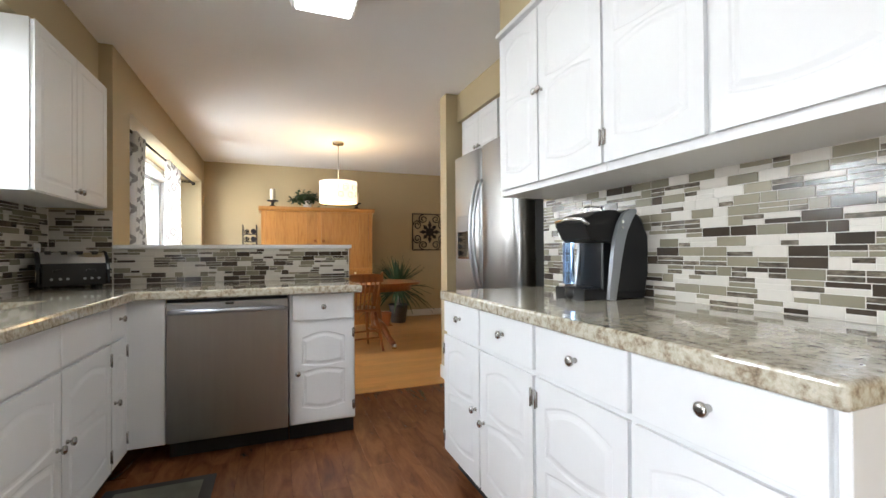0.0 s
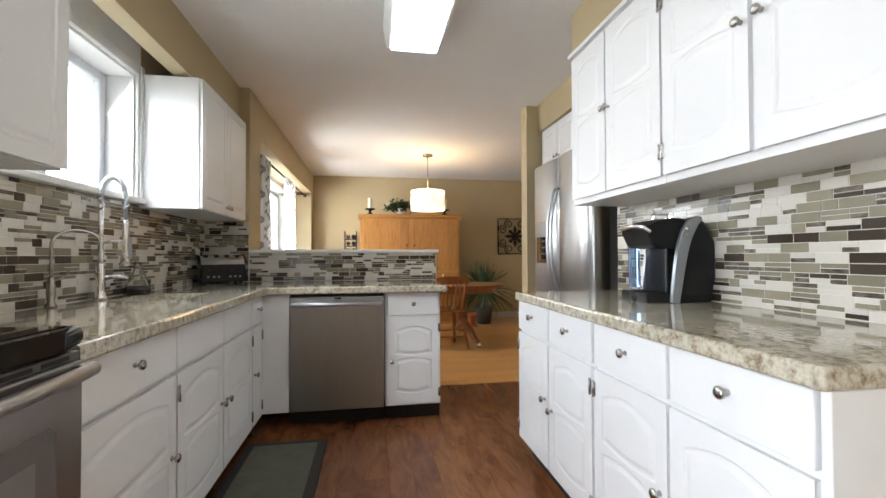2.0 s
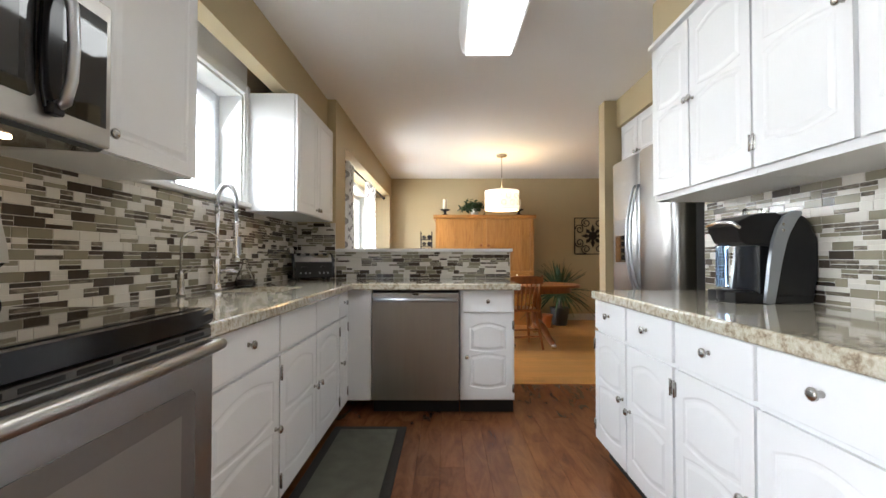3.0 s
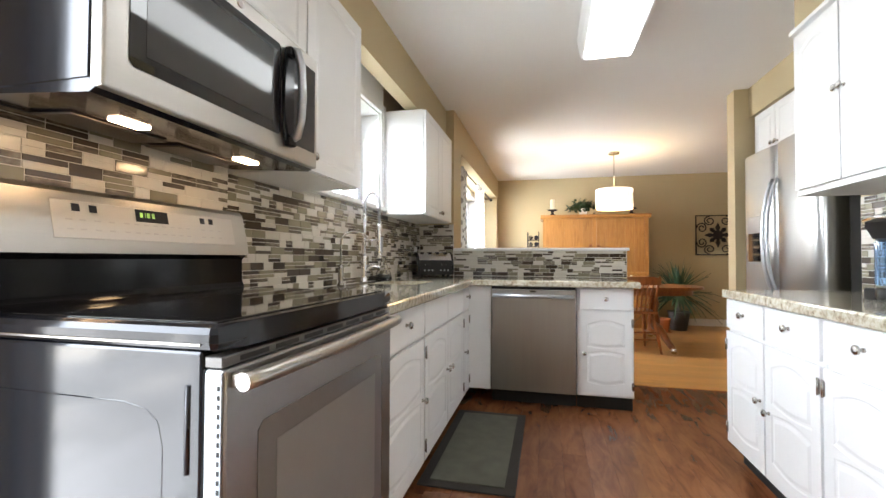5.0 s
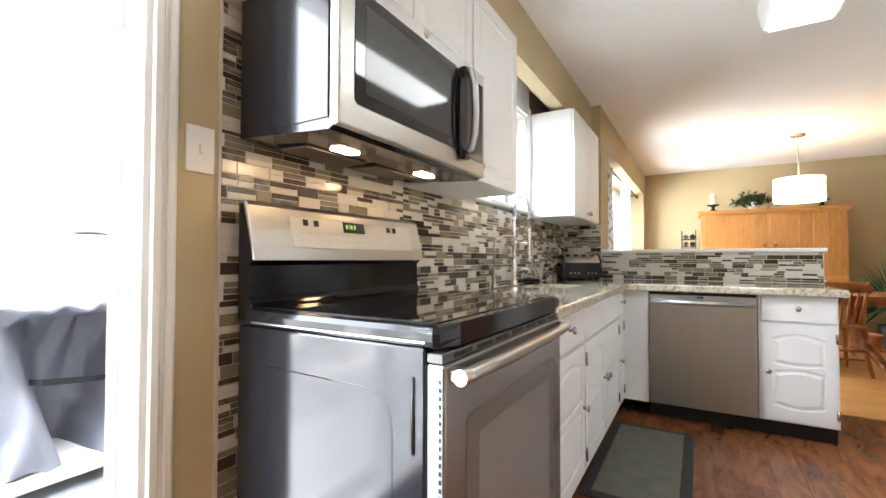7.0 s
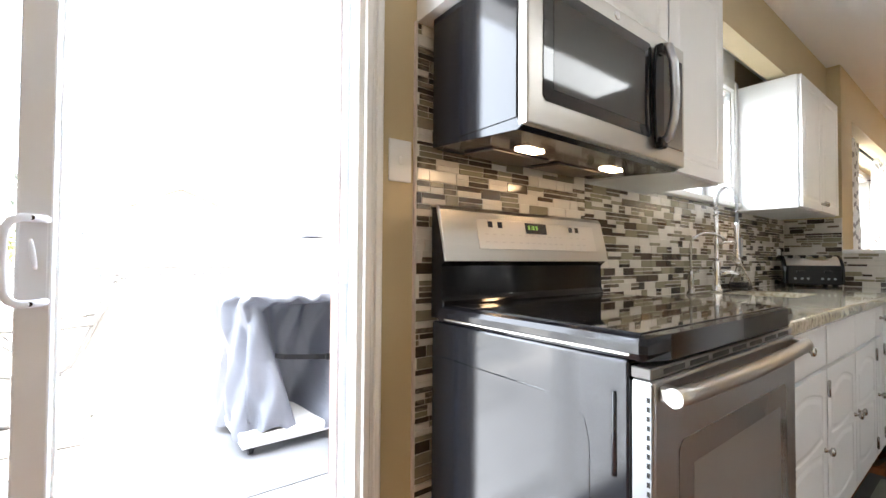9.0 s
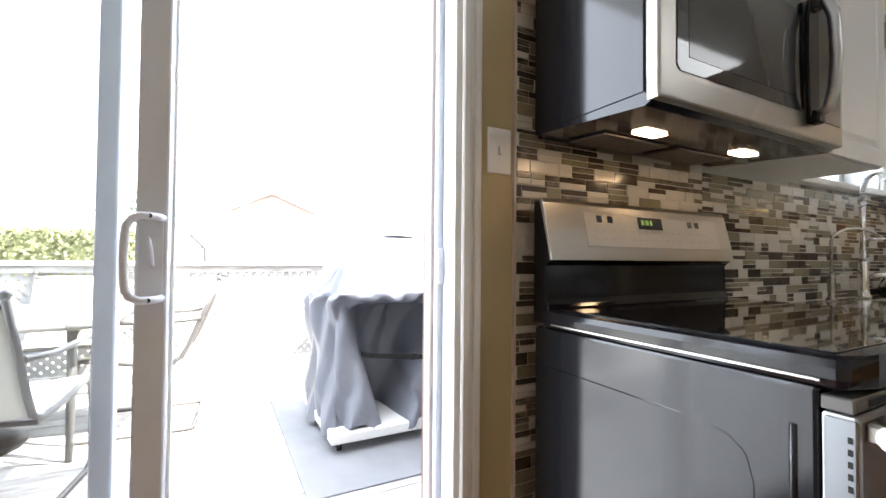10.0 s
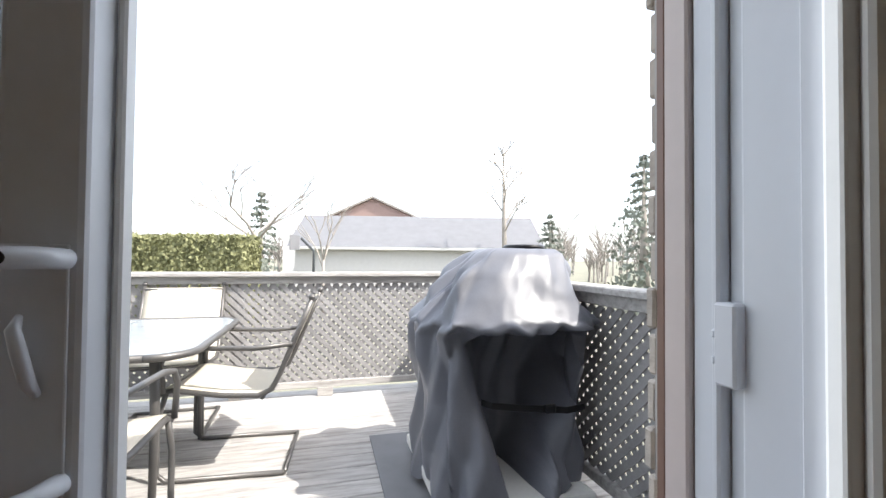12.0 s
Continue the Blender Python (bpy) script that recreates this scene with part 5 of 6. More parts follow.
part("top_rail", P([(-0.215, 0.765), (0.215, 0.765), (0.22, 0.84), (0.12, 0.862), (-0.12, 0.862), (-0.22, 0.84)], "xz", -0.255, -0.23, 0.005), M_MAPLE, ch, "broad curved top rail")
for i in range(6):
    x = -0.125 + 0.05 * i
    part("spindle", T([(x * 0.9, -0.165, 0.46), (x, -0.2, 0.64), (x * 1.1, -0.238, 0.78)], [0.008, 0.011, 0.007], 6), M_MAPLE, ch)
ch.matrix_basis = pose(0.70, 4.76, 0, 0, 0, 8)
copy_thing(ch, pose(0.35, 5.85, 0, 0, 0, 184))

yc = thing("yucca_plant", (1.63, 6.42, 0), "bushy yucca with long drooping leaves in a grey pot", "potted plant")
part("pot", L([(0.11, 0), (0.15, 0.26), (0.16, 0.28), (0.145, 0.28), (0.135, 0.25), (0.0, 0.25)], (1.63, 6.42, 0)), M_POT, yc, "dark grey pot")
part("stem", T([(1.63, 6.42, 0.24), (1.635, 6.42, 0.48)], [0.035, 0.03], 10), M_BARK, yc)
random.seed(11)
for i in range(110):
    a, e = random.uniform(0, math.tau), random.uniform(-0.25, 1.45)
    ln = random.uniform(0.46, 0.68)
    bm, side = bmesh.new(), Vector((-math.sin(a), math.cos(a), 0))
    prev = None
    for k in range(6):
        s = k / 5
        droop = 0.34 * s * s * ln * (1.15 - e * 0.55)
        p = Vector((1.63 + math.cos(a) * math.cos(e) * ln * s, min(6.42 + math.sin(a) * math.cos(e) * ln * s, 6.92), 0.5 + math.sin(e) * ln * s - droop + 0.03 * random.random()))
        p.z = max(p.z, 0.03)
        w = 0.022 * (1 - s ** 2.2) + 0.0015
        row = [bm.verts.new(p - side * w), bm.verts.new(p + Vector((0, 0, -0.006))), bm.verts.new(p + side * w)]
        if prev:
            for j in (0, 1):
                bm.faces.new((prev[j], prev[j + 1], row[j + 1], row[j]))
        prev = row
    part("leaf", bm, M_LEAF, yc)
tp = thing("terracotta_box", (1.40, 6.2, 0), "small terracotta planter beside the yucca", "planter")
part("box", L([(0.07, 0.0), (0.1, 0.16), (0.105, 0.19), (0.09, 0.19), (0.085, 0.17), (0.0, 0.17)], (1.36, 6.2, 0)), M_TERRA, tp)
part("stand", B(1.26, 6.1, 0.0, 1.46, 6.3, 0.005), M_TERRA, tp)
tp.children[0].location.z = 0.005

at = thing("wall_art", (2.34, 6.94, 1.44), "square dark wrought-iron star and scroll wall art", "wall art")
AX, AZ, AS = 2.34, 1.443, 0.31
part("frame", T([(AX - AS, 6.93, AZ - AS), (AX + AS, 6.93, AZ - AS), (AX + AS, 6.93, AZ + AS), (AX - AS, 6.93, AZ + AS), (AX - AS, 6.93, AZ - AS)], 0.011, 6), M_IRON, at)
part("hub", L([(0.07, 6.905), (0.075, 6.92), (0.07, 6.94)], (AX, 0, AZ), 20, "y"), M_IRON, at)
for i in range(8):
    a = i * math.pi / 4
    ln = 0.2 if i % 2 == 0 else 0.165
    c, s = math.cos(a), math.sin(a)
    part("star_ray", P([(AX + c * 0.06 - s * 0.012, AZ + s * 0.06 + c * 0.012), (AX + c * 0.12 - s * 0.034, AZ + s * 0.12 + c * 0.034), (AX + c * ln, AZ + s * ln), (AX + c * 0.12 + s * 0.034, AZ + s * 0.12 - c * 0.034), (AX + c * 0.06 + s * 0.012, AZ + s * 0.06 - c * 0.012)], "xz", 6.918, 6.928), M_IRON, at)
for sx in (-1, 1):
    for sz in (-1, 1):
        for flip in (0, 1):
            pts = []
            for k in range(22):
                t = k / 21
                r = 0.085 * (1 - 0.72 * t)
                g = t * 4.2 * math.pi / 1.4
                u, w = 0.225 - 0.0 * t + r * math.cos(g) * 0.9, 0.115 + r * math.sin(g)
                if flip:
                    u, w = w, u
                pts.append((AX + sx * min(u, 0.3), 6.928, AZ + sz * min(w, 0.3)))
            part("scroll", T(pts, 0.0095, 6), M_IRON, at)

# curtains and rod of the dining window
rod = thing("curtain_rod", (-1.22, 5.1, 2.06), "dark metal curtain rod over the dining window", "curtain rod")
part("rod", T([(-1.22, 3.6, 2.06), (-1.22, 6.62, 2.06)], 0.011, 8), M_IRON, rod)
for y in (3.58, 6.64):
    part("finial", L([(0.0, -0.03), (0.02, -0.015), (0.024, 0.0), (0.02, 0.015), (0.0, 0.03)], (-1.22, y, 2.06), 12, "y"), M_IRON, rod)
for y in (3.8, 6.5):
    part("bracket", T([(WX, y, 2.06), (-1.22, y, 2.06)], 0.007, 6), M_IRON, rod)


def curtain(name, y0, y1, material, label, folds):
    bm = bmesh.new()
    n = folds * 8
    prev = None
    for i in range(n + 1):
        s = i / n
        y, x = y0 + (y1 - y0) * s, -1.22 + 0.032 * math.sin(s * folds * math.tau)
        row = [bm.verts.new((x + 0.008 * math.sin(k + 5 * s), y, 0.06 + (2.07 - 0.06) * k / 8)) for k in range(9)]
        if prev:
            for a in range(8):
                f = bm.faces.new((prev[a], row[a], row[a + 1], prev[a + 1]))
                f.smooth = True
        prev = row
    ob = solid(name, bm, material, label, "curtain", "curtains of the dining window")
    md = ob.modifiers.new("thickness", "SOLIDIFY")
    md.thickness = 0.003
    return ob


curtain("curtain", 3.92, 4.24, M_CURTAIN, "white curtain with grey lattice pattern, drawn open", 5)
curtain("curtain", 5.05, 5.74, M_CURTAIN, "white curtain with grey lattice pattern, gathered at the side", 5)

# ---- deck ----
RAILX, RAILY = -4.75, 0.52
gap = 0.006
n = 22
deck = thing("deck", (-3.3, -1.7, DK), "weathered grey wooden deck", "deck", kind="structure")
for i in range(n):
    x1 = -1.80 - i * 0.142
    part("board", B(x1 - 0.142 + gap, -4.2, DK - 0.03, x1, 0.62, DK, 0.004), M_DECK, deck)
# one near-black slab puts the shade between the boards
part("joists", B(-4.92, -4.2, -0.3, -1.8, 0.62, DK - 0.032), M_DARKGAP, deck)
solid("ground", B(-400, -400, -1.2, 400, 400, -0.8), M_GRASS, "flat lawn reaching to the horizon", "lawn", kind="structure")

SLATS = {}


def lattice_panel(owner, a0, a1, z0, z1, where, axis):
    """Two crossing layers of diagonal slats between a0 and a1, on the plane where; axis names the run."""
    pitch, w = 0.068, 0.033
    h = z1 - z0
    for layer, sgn in ((0, 1), (1, -1)):
        k = a0 - h
        while k < a1 + h:
            s0, s1 = (k, k + sgn * h) if sgn > 0 else (k, k - h)
            lo, hi = 0.0, 1.0
            for lim, up in ((a0, False), (a1, True)):
                d = s1 - s0
                t = (lim - s0) / d
                if (d > 0) == up:
                    hi = min(hi, t)
                else:
                    lo = max(lo, t)
            if hi - lo > 0.04:
                p, q = (s0 + (s1 - s0) * lo, z0 + h * lo), (s0 + (s1 - s0) * hi, z0 + h * hi)
                ln = math.hypot(q[0] - p[0], q[1] - p[1])
                key = round(ln, 2)
                if key not in SLATS:
                    me = mesh_of("slat", B(0, -0.003, -w / 2, key, 0.003, w / 2))
                    me.materials.append(M_LATTICE)
                    SLATS[key] = me
                ob = new("slat", SLATS[key])
                ang = math.degrees(math.atan2(q[1] - p[1], q[0] - p[0]))
                off = where + (0.0035 if layer else -0.0035)
                m = (pose(p[0], off, p[1], 0, 0, 0) if axis == "x" else pose(off, p[0], p[1], 0, 0, 90)) @ pose(0, 0, 0, 0, -ang, 0)
                ob.parent = owner
                ob.matrix_parent_inverse = Matrix.Translation(-owner.location)
                ob.matrix_basis = m
            k += pitch


def railing(name, axis, a0, a1, where, posts, label, out):
    r = thing(name, (where if axis == "y" else (a0 + a1) / 2, (a0 + a1) / 2 if axis == "y" else where, DK), label, "railing")

    def bar(u0, w0, z0, u1, w1, z1, bev=0.004):
        return B(w0, u0, z0, w1, u1, z1, bev) if axis == "y" else B(u0, w0, z0, u1, w1, z1, bev)
    part("cap_rail", bar(a0, where - 0.07, 0.985, a1, where + 0.07, 1.02, 0.006), M_DECK, r, "flat weathered cap rail")
    for nm, z0, z1 in (("top_rail", 0.93, 0.985), ("bottom_rail", 0.115, 0.165)):
        part(nm, bar(a0, where - 0.028, z0, a1, where + 0.028, z1), M_DECK, r)
    for p in posts:
        part("post", bar(p - 0.045, where + out * 0.01, DK, p + 0.045, where + out * 0.1, 0.985) if out > 0 else bar(p - 0.045, where - 0.1, DK, p + 0.045, where - 0.01, 0.985), M_DECK, r)
        part("foot_block", bar(p + 0.6, where - 0.03, DK, p + 0.72, where + 0.03, 0.115), M_DECK, r)
    lattice_panel(r, a0, a1, 0.165, 0.93, where, axis)
    return r


railing("deck_railing", "y", -3.6, RAILY - 0.05, RAILX, [-3.6, -1.36, RAILY - 0.1], "weathered wooden deck railing with lattice panels", -1)
railing("side_railing", "x", RAILX + 0.08, -1.83, RAILY, [-4.6, -3.2, -1.9], "weathered lattice railing along the deck's side", 1)
solid("grill_mat", B(-3.86, -0.44, DK + 0.001, -2.42, 0.46, DK + 0.008, 0.003), M_OUTMAT, "grey rubber mat under the grill", "mat")

# covered grill
gr = thing("covered_grill", (-3.15, 0.03, DK + 0.009), "barbecue under a creased grey vinyl cover on a white cart", "grill")
G0, G1, H0, H1 = -3.58, -2.78, -0.26, 0.40
gz = DK + 0.055
part("cart_base", P([(G0, H0), (G1, H0), (G1, H1), (G0, H1)], "xy", gz, gz + 0.06, 0.012), M_RESIN, gr, "white resin cart base")
for x in (G0 + 0.05, G1 - 0.05):
    for y in (H0 + 0.05, H1 - 0.05):
        part("caster", L([(0.022, -0.012), (0.024, 0), (0.022, 0.012)], (x, y, DK + 0.033), 14, "y"), M_PLASTIC, gr, "black caster")
        part("caster_fork", B(x - 0.012, y - 0.016, DK + 0.033, x + 0.012, y + 0.016, gz, 0.002), M_PLASTIC, gr)
# the cover: rings from the top down as (height, front, back, near side, far side), creased and tied in at the waist
COVER = [(1.187, -3.02, -3.33, 0.03, 0.38), (1.165, -2.98, -3.40, -0.02, 0.41), (1.07, -2.92, -3.47, -0.12, 0.435), (0.95, -2.86, -3.53, -0.21, 0.455), (0.838, -2.79, -3.56, -0.285, 0.495), (0.80, -2.84, -3.56, -0.29, 0.495), (0.70, -2.85, -3.55, -0.275, 0.45), (0.60, -2.86, -3.54, -0.26, 0.43), (0.50, -2.86, -3.53, -0.25, 0.42), (0.38, -2.83, -3.53, -0.255, 0.41), (0.25, -2.80, -3.54, -0.265, 0.41), (0.13, -2.775, -3.55, -0.27, 0.405)]


def zigzag(v):
    """A triangle wave between -1 and 1, for crisp creases."""
    return 4 * abs(v - math.floor(v + 0.5)) - 1


def ring_at(z):
    """The cover's outline at a height, between the rings of COVER."""
    for hi, lo in zip(COVER, COVER[1:]):
        if z >= lo[0]:
            f = (z - lo[0]) / (hi[0] - lo[0])
            return [p * f + q * (1 - f) for p, q in zip(hi[1:], lo[1:])]
    return list(COVER[-1][1:])


def cover_point(s, z, foot):
    """A point of the cover: s runs 0 to 4 round its four sides, front first."""
    front, back, near, far = ring_at(z)
    cx, cy = (front + back) / 2, (near + far) / 2
    a = s * math.pi / 2 - math.pi / 4
    c, d = math.cos(a), math.sin(a)
    k = max(abs(c), abs(d))
    c, d = c / k, d / k
    rnd = 1 - 0.16 * max(0.0, abs(c) + abs(d) - 1.35) / 0.65      # eased corners
    x, y = cx + (front - cx) * c * rnd, cy + (far - cy) * d * rnd
    low = min(1.0, max(0.0, (0.832 - z) / 0.05))
    if c > 0.95 and low:
        mid, wide = 0.1 + 0.16 * (z - 0.2), 0.04 + 0.38 * max(0.0, z - 0.13)
        depth = math.exp(-(abs(y - mid) / wide) ** 5)
        x -= 0.40 * low * depth
        x -= 0.045 * low * (1 - depth) * (0.5 + 0.5 * zigzag(y * 4.5 + z * 1.1))
    warp = 0.35 * noise.noise(Vector((s * 1.7, z * 2.2, 0.3)))
    if z > 0.84:
        fold = 0.034 * zigzag(s * 1.6 + z * 2.1 + warp) + 0.020 * zigzag(s * 3.7 - z * 3.0 + 2 * warp)
        if c > 0.9:
            fold *= 0.12 + 0.6 * max(0.0, abs(d) - 0.75)
        fold *= min(1.0, (1.19 - z) / 0.1)
    else:
        fold = 0.034 * zigzag(s * 1.9 + z * 0.9 + warp) + 0.020 * zigzag(s * 4.3 - z * 1.6 + 1.5 * warp)
        fold *= 0.55 + 0.45 * abs(z - 0.5) / 0.35
    z += foot * (0.03 * zigzag(s * 1.4 + 0.2) + 0.02 * math.sin(s * 9))
    if c > 0.95 and 0.78 < z < 0.86:
        z += 0.010 * math.sin(y * 55) + 0.008 * math.sin(y * 23 + 1)
    return Vector((x + fold * c, y + fold * d, z))


bm = bmesh.new()
ROUND, heights = 176, []
for hi, lo in zip(COVER, COVER[1:]):
    n = max(1, round((hi[0] - lo[0]) / 0.018))
    heights += [hi[0] + (lo[0] - hi[0]) * i / n for i in range(n)]
heights.append(COVER[-1][0])
rows = [[bm.verts.new(cover_point(4 * k / ROUND, z, max(0.0, 1 - (z - 0.13) / 0.12))) for k in range(ROUND)] for z in heights]
for u, v in zip(rows, rows[1:]):
    for k in range(ROUND):
        bm.faces.new((u[k], u[(k + 1) % ROUND], v[(k + 1) % ROUND], v[k]))
c = bm.verts.new((-3.17, 0.2, 1.195))
for k in range(ROUND):
    bm.faces.new((rows[0][k], rows[0][(k + 1) % ROUND], c))
for v in bm.verts:
    w = 0.0025 * noise.noise(v.co * 14) + 0.0015 * noise.noise(v.co * 33)
    v.co += Vector((w, -w, 0.5 * w))
for f in bm.faces:
    f.smooth = True
part("cover", bm, M_COVER, gr, "creased grey vinyl cover")
part("top_vent", L([(0.10, 1.188), (0.105, 1.196), (0.095, 1.208), (0.0, 1.21)], (-3.15, 0.24, 0), 28), M_PLASTIC, gr, "dark round vent on top of the cover")
bm = bmesh.new()
strap = [(-2.93, -0.06, 0.524), (-2.885, -0.03, 0.521), (-2.868, 0.08, 0.51), (-2.865, 0.2, 0.497), (-2.845, 0.3, 0.49), (-2.87, 0.40, 0.49)]
lo = [bm.verts.new((x, y, z - 0.014)) for x, y, z in strap]
hi = [bm.verts.new((x, y, z + 0.014)) for x, y, z in strap]
for i in range(len(strap) - 1):
    bm.faces.new((lo[i], lo[i + 1], hi[i + 1], hi[i]))
st = part("strap", bm, M_PLASTIC, gr, "black webbing tie strap")
st.modifiers.new("thickness", "SOLIDIFY").thickness = 0.004
part("buckle", B(-2.868, 0.2, 0.478, -2.848, 0.25, 0.516, 0.004), M_PLASTIC, gr)

# patio furniture
pc = thing("patio_chair", (0, 0, 0), "grey metal sling patio chair with beige cloth", "chair", "chairs round the patio table")
for sx in (-1, 1):
    x = 0.255 * sx
    part("side_frame", T([(x, -0.24, 0.45), (x, -0.28, 0.30), (x, -0.28, 0.05), (x, -0.24, 0.012), (x, 0.30, 0.012)], 0.013, 8), M_ALU, pc, "bent base tube")
    rail = part("seat_rail", T([(x, -0.27, 0.43), (x, -0.22, 0.445), (x, 0.0, 0.41), (x, 0.17, 0.40), (x, 0.235, 0.43), (x, 0.27, 0.5), (x, 0.345, 0.69), (x, 0.42, 0.875)], 0.0135, 8), M_ALU, pc)
    part("finial", L([(0.011, 0.87), (0.018, 0.885), (0.018, 0.895), (0.008, 0.905)], (x, 0.422, 0), 10), M_ALU, rail)
    part("armrest", T([(x * 1.08, -0.25, 0.44), (x * 1.1, -0.26, 0.58), (x * 1.1, -0.23, 0.635), (x * 1.1, -0.15, 0.65), (x * 1.1, 0.15, 0.64), (x * 1.04, 0.33, 0.655)], 0.0125, 8), M_ALU, pc)
for y, z in ((-0.245, 0.44), (0.19, 0.39), (0.405, 0.85), (0.30, 0.012)):
    part("cross_bar", T([(-0.255, y, z), (0.255, y, z)], 0.011, 8), M_ALU, pc)
bm, prev = bmesh.new(), None
for y, z in ((-0.255, 0.452), (-0.2, 0.452), (0.0, 0.415), (0.15, 0.402), (0.21, 0.42), (0.25, 0.475), (0.3, 0.6), (0.345, 0.70), (0.40, 0.84), (0.408, 0.862)):
    row = [bm.verts.new((x, y - 0.01 * (1 - (x / 0.245) ** 2) * (z > 0.5), z - 0.012 * (1 - (x / 0.245) ** 2) * (z < 0.5))) for x in [-0.245 + 0.049 * i for i in range(11)]]
    if prev:
        for j in range(10):
            bm.faces.new((prev[j], prev[j + 1], row[j + 1], row[j])).smooth = True
    prev = row
sl = part("sling", bm, M_SLING, pc, "taut beige sling cloth")
sl.modifiers.new("thickness", "SOLIDIFY").thickness = 0.004
pc.matrix_basis = pose(-3.78, -1.18, DK, 0, 0, -4)
copy_thing(pc, pose(-4.30, -1.68, DK, 0, 0, 92))
copy_thing(pc, pose(-2.95, -1.60, DK, 0, 0, 262))
copy_thing(pc, pose(-3.75, -2.75, DK, 0, 0, 170))

ptb = thing("patio_table", (-3.75, -1.95, DK), "glass-topped metal patio table", "table")
tabl = []
for cx, cy, a0 in ((-3.30, -1.40, 0), (-4.10, -1.40, 90), (-4.10, -2.5, 180), (-3.30, -2.5, 270)):
    tabl += arc(cx, cy, 0.16, a0, a0 + 90, 6)
part("glass_top", P(tabl, "xy", 0.735, 0.743), M_TABLEGLASS, ptb, "frosted rain-pattern glass top")
bm = bmesh.new()
tube(bm, [(x, y, 0.732) for x, y in tabl + tabl[:1]], 0.017, 8)
part("rim", bm, M_ALU, ptb, "rounded metal rim")
for x, y in ((-3.32, -1.42), (-4.08, -1.42), (-4.08, -2.48), (-3.32, -2.48)):
    part("leg", T([(x, y, DK), (x + 0.02 * (1 if x < -3.7 else -1), y, 0.4), (x, y, 0.72)], [0.016, 0.02, 0.022], 8), M_ALU, ptb)
for y in (-1.42, -2.48):
    part("cross_bar", T([(-4.08, y, 0.69), (-3.32, y, 0.69)], 0.013, 8), M_ALU, ptb)
ub = thing("umbrella_base", (-3.7, -1.95, DK), "round dark umbrella base under the patio table", "umbrella base")
part("disc", L([(0.26, 0.0), (0.265, 0.02), (0.2, 0.05), (0.05, 0.075)], (-3.7, -1.95, DK), 32), M_PLASTIC, ub)
part("tube", T([(-3.7, -1.95, DK + 0.07), (-3.7, -1.95, DK + 0.68)], 0.025, 10), M_ALU, ub)

# ---- house outside ----
facade = solid("brick_facade", wall_slab(bmesh.new(), "x", -1.765, -1.701, -3.6, 7.2, -0.8, 2.5, [(-2.04, -0.205, -0.05, 2.08), (1.22, 2.22, 1.4, 2.12), (3.98, 6.62, 0.93, 2.08)]), M_MORTAR, "buff brick outside wall of the house", "house wall", kind="structure")
solid("eave", B(-1.87, -3.8, 2.5, -1.6, 7.4, 2.62), M_TRIM, "white boxed eave of the roof", "eave", kind="structure")
solid("house_roof", P([(-1.89, 2.62), (4.9, 2.62), (1.5, 3.9)], "xz", -3.8, 7.4), M_ROOF, "grey shingled roof of the house", "roof", kind="structure")
BR = {}
random.seed(5)
for r in range(32):
    z = -0.02 + r * 0.075
    y = -0.205
    first = 0.21 if r % 2 == 0 else 0.1
    for c in range(3):
        ln = first if c == 0 else 0.21
        if ln not in BR:
            me = mesh_of("brick", B(-0.008, 0, 0, 0.012, ln - 0.01, 0.065, 0.004))
            me.materials.append(M_BRICK)
            BR[ln] = me
        ob = new("brick", BR[ln])
        ob.parent = facade
        ob.location = (-1.775 + random.uniform(-0.003, 0.004), y + random.uniform(-0.006, 0.004) if c == 0 else y, z)
        y += ln

# ---- yard and distance ----
def yard(lat, depth, z=-0.8):
    """A place in the yard: depth along the view out of the patio door, lat to its side."""
    return Vector((-1.19 - 0.964 * depth + 0.264 * lat, -0.715 + 0.264 * depth + 0.964 * lat, z))


YAW = 90 - 15.3


def clump(bm, p, size, n, spread):
    for i in range(n):
        q = Vector(p) + Vector((random.gauss(0, spread), random.gauss(0, spread), random.gauss(0, spread)))
        m = Matrix.Translation(q) @ Euler((random.uniform(0, 6.3), random.uniform(0, 6.3), random.uniform(0, 6.3))).to_matrix().to_4x4()
        s = size * random.uniform(0.6, 1.3)
        bm.faces.new([bm.verts.new(m @ Vector(v)) for v in ((-s, -s * 0.5, 0), (s, -s * 0.5, 0), (s * 0.6, s * 0.6, s * 0.2), (-s * 0.6, s * 0.6, 0))])


random.seed(21)
hg = thing("hedge", tuple(yard(-6.9, 12)), "clipped green and yellowing cedar hedge behind the deck", "hedge")
bm = bmesh.new()
for i in range(9000):
    u, v, w = random.uniform(-2.1, 2.1), random.uniform(-0.6, 0.6), random.uniform(0, 2.45)
    side = random.random()
    if side < 0.6:
        v = -0.6
    elif side < 0.85:
        w = 2.45
    else:
        u = 2.1
    p = yard(-7.45 + u, 12 + v, -0.8 + w) + Vector((random.gauss(0, 0.04), random.gauss(0, 0.04), random.gauss(0, 0.035)))
    clump(bm, p, 0.05, 1, 0.01)
part("foliage", bm, M_HEDGE, hg)
core = B(-2.05, -0.55, 0, 2.05, 0.55, 2.38)
part("core", turn_bm(core, Matrix.Translation(yard(-7.45, 12)) @ pose(0, 0, 0, 0, 0, YAW)), M_HEDGE, hg)


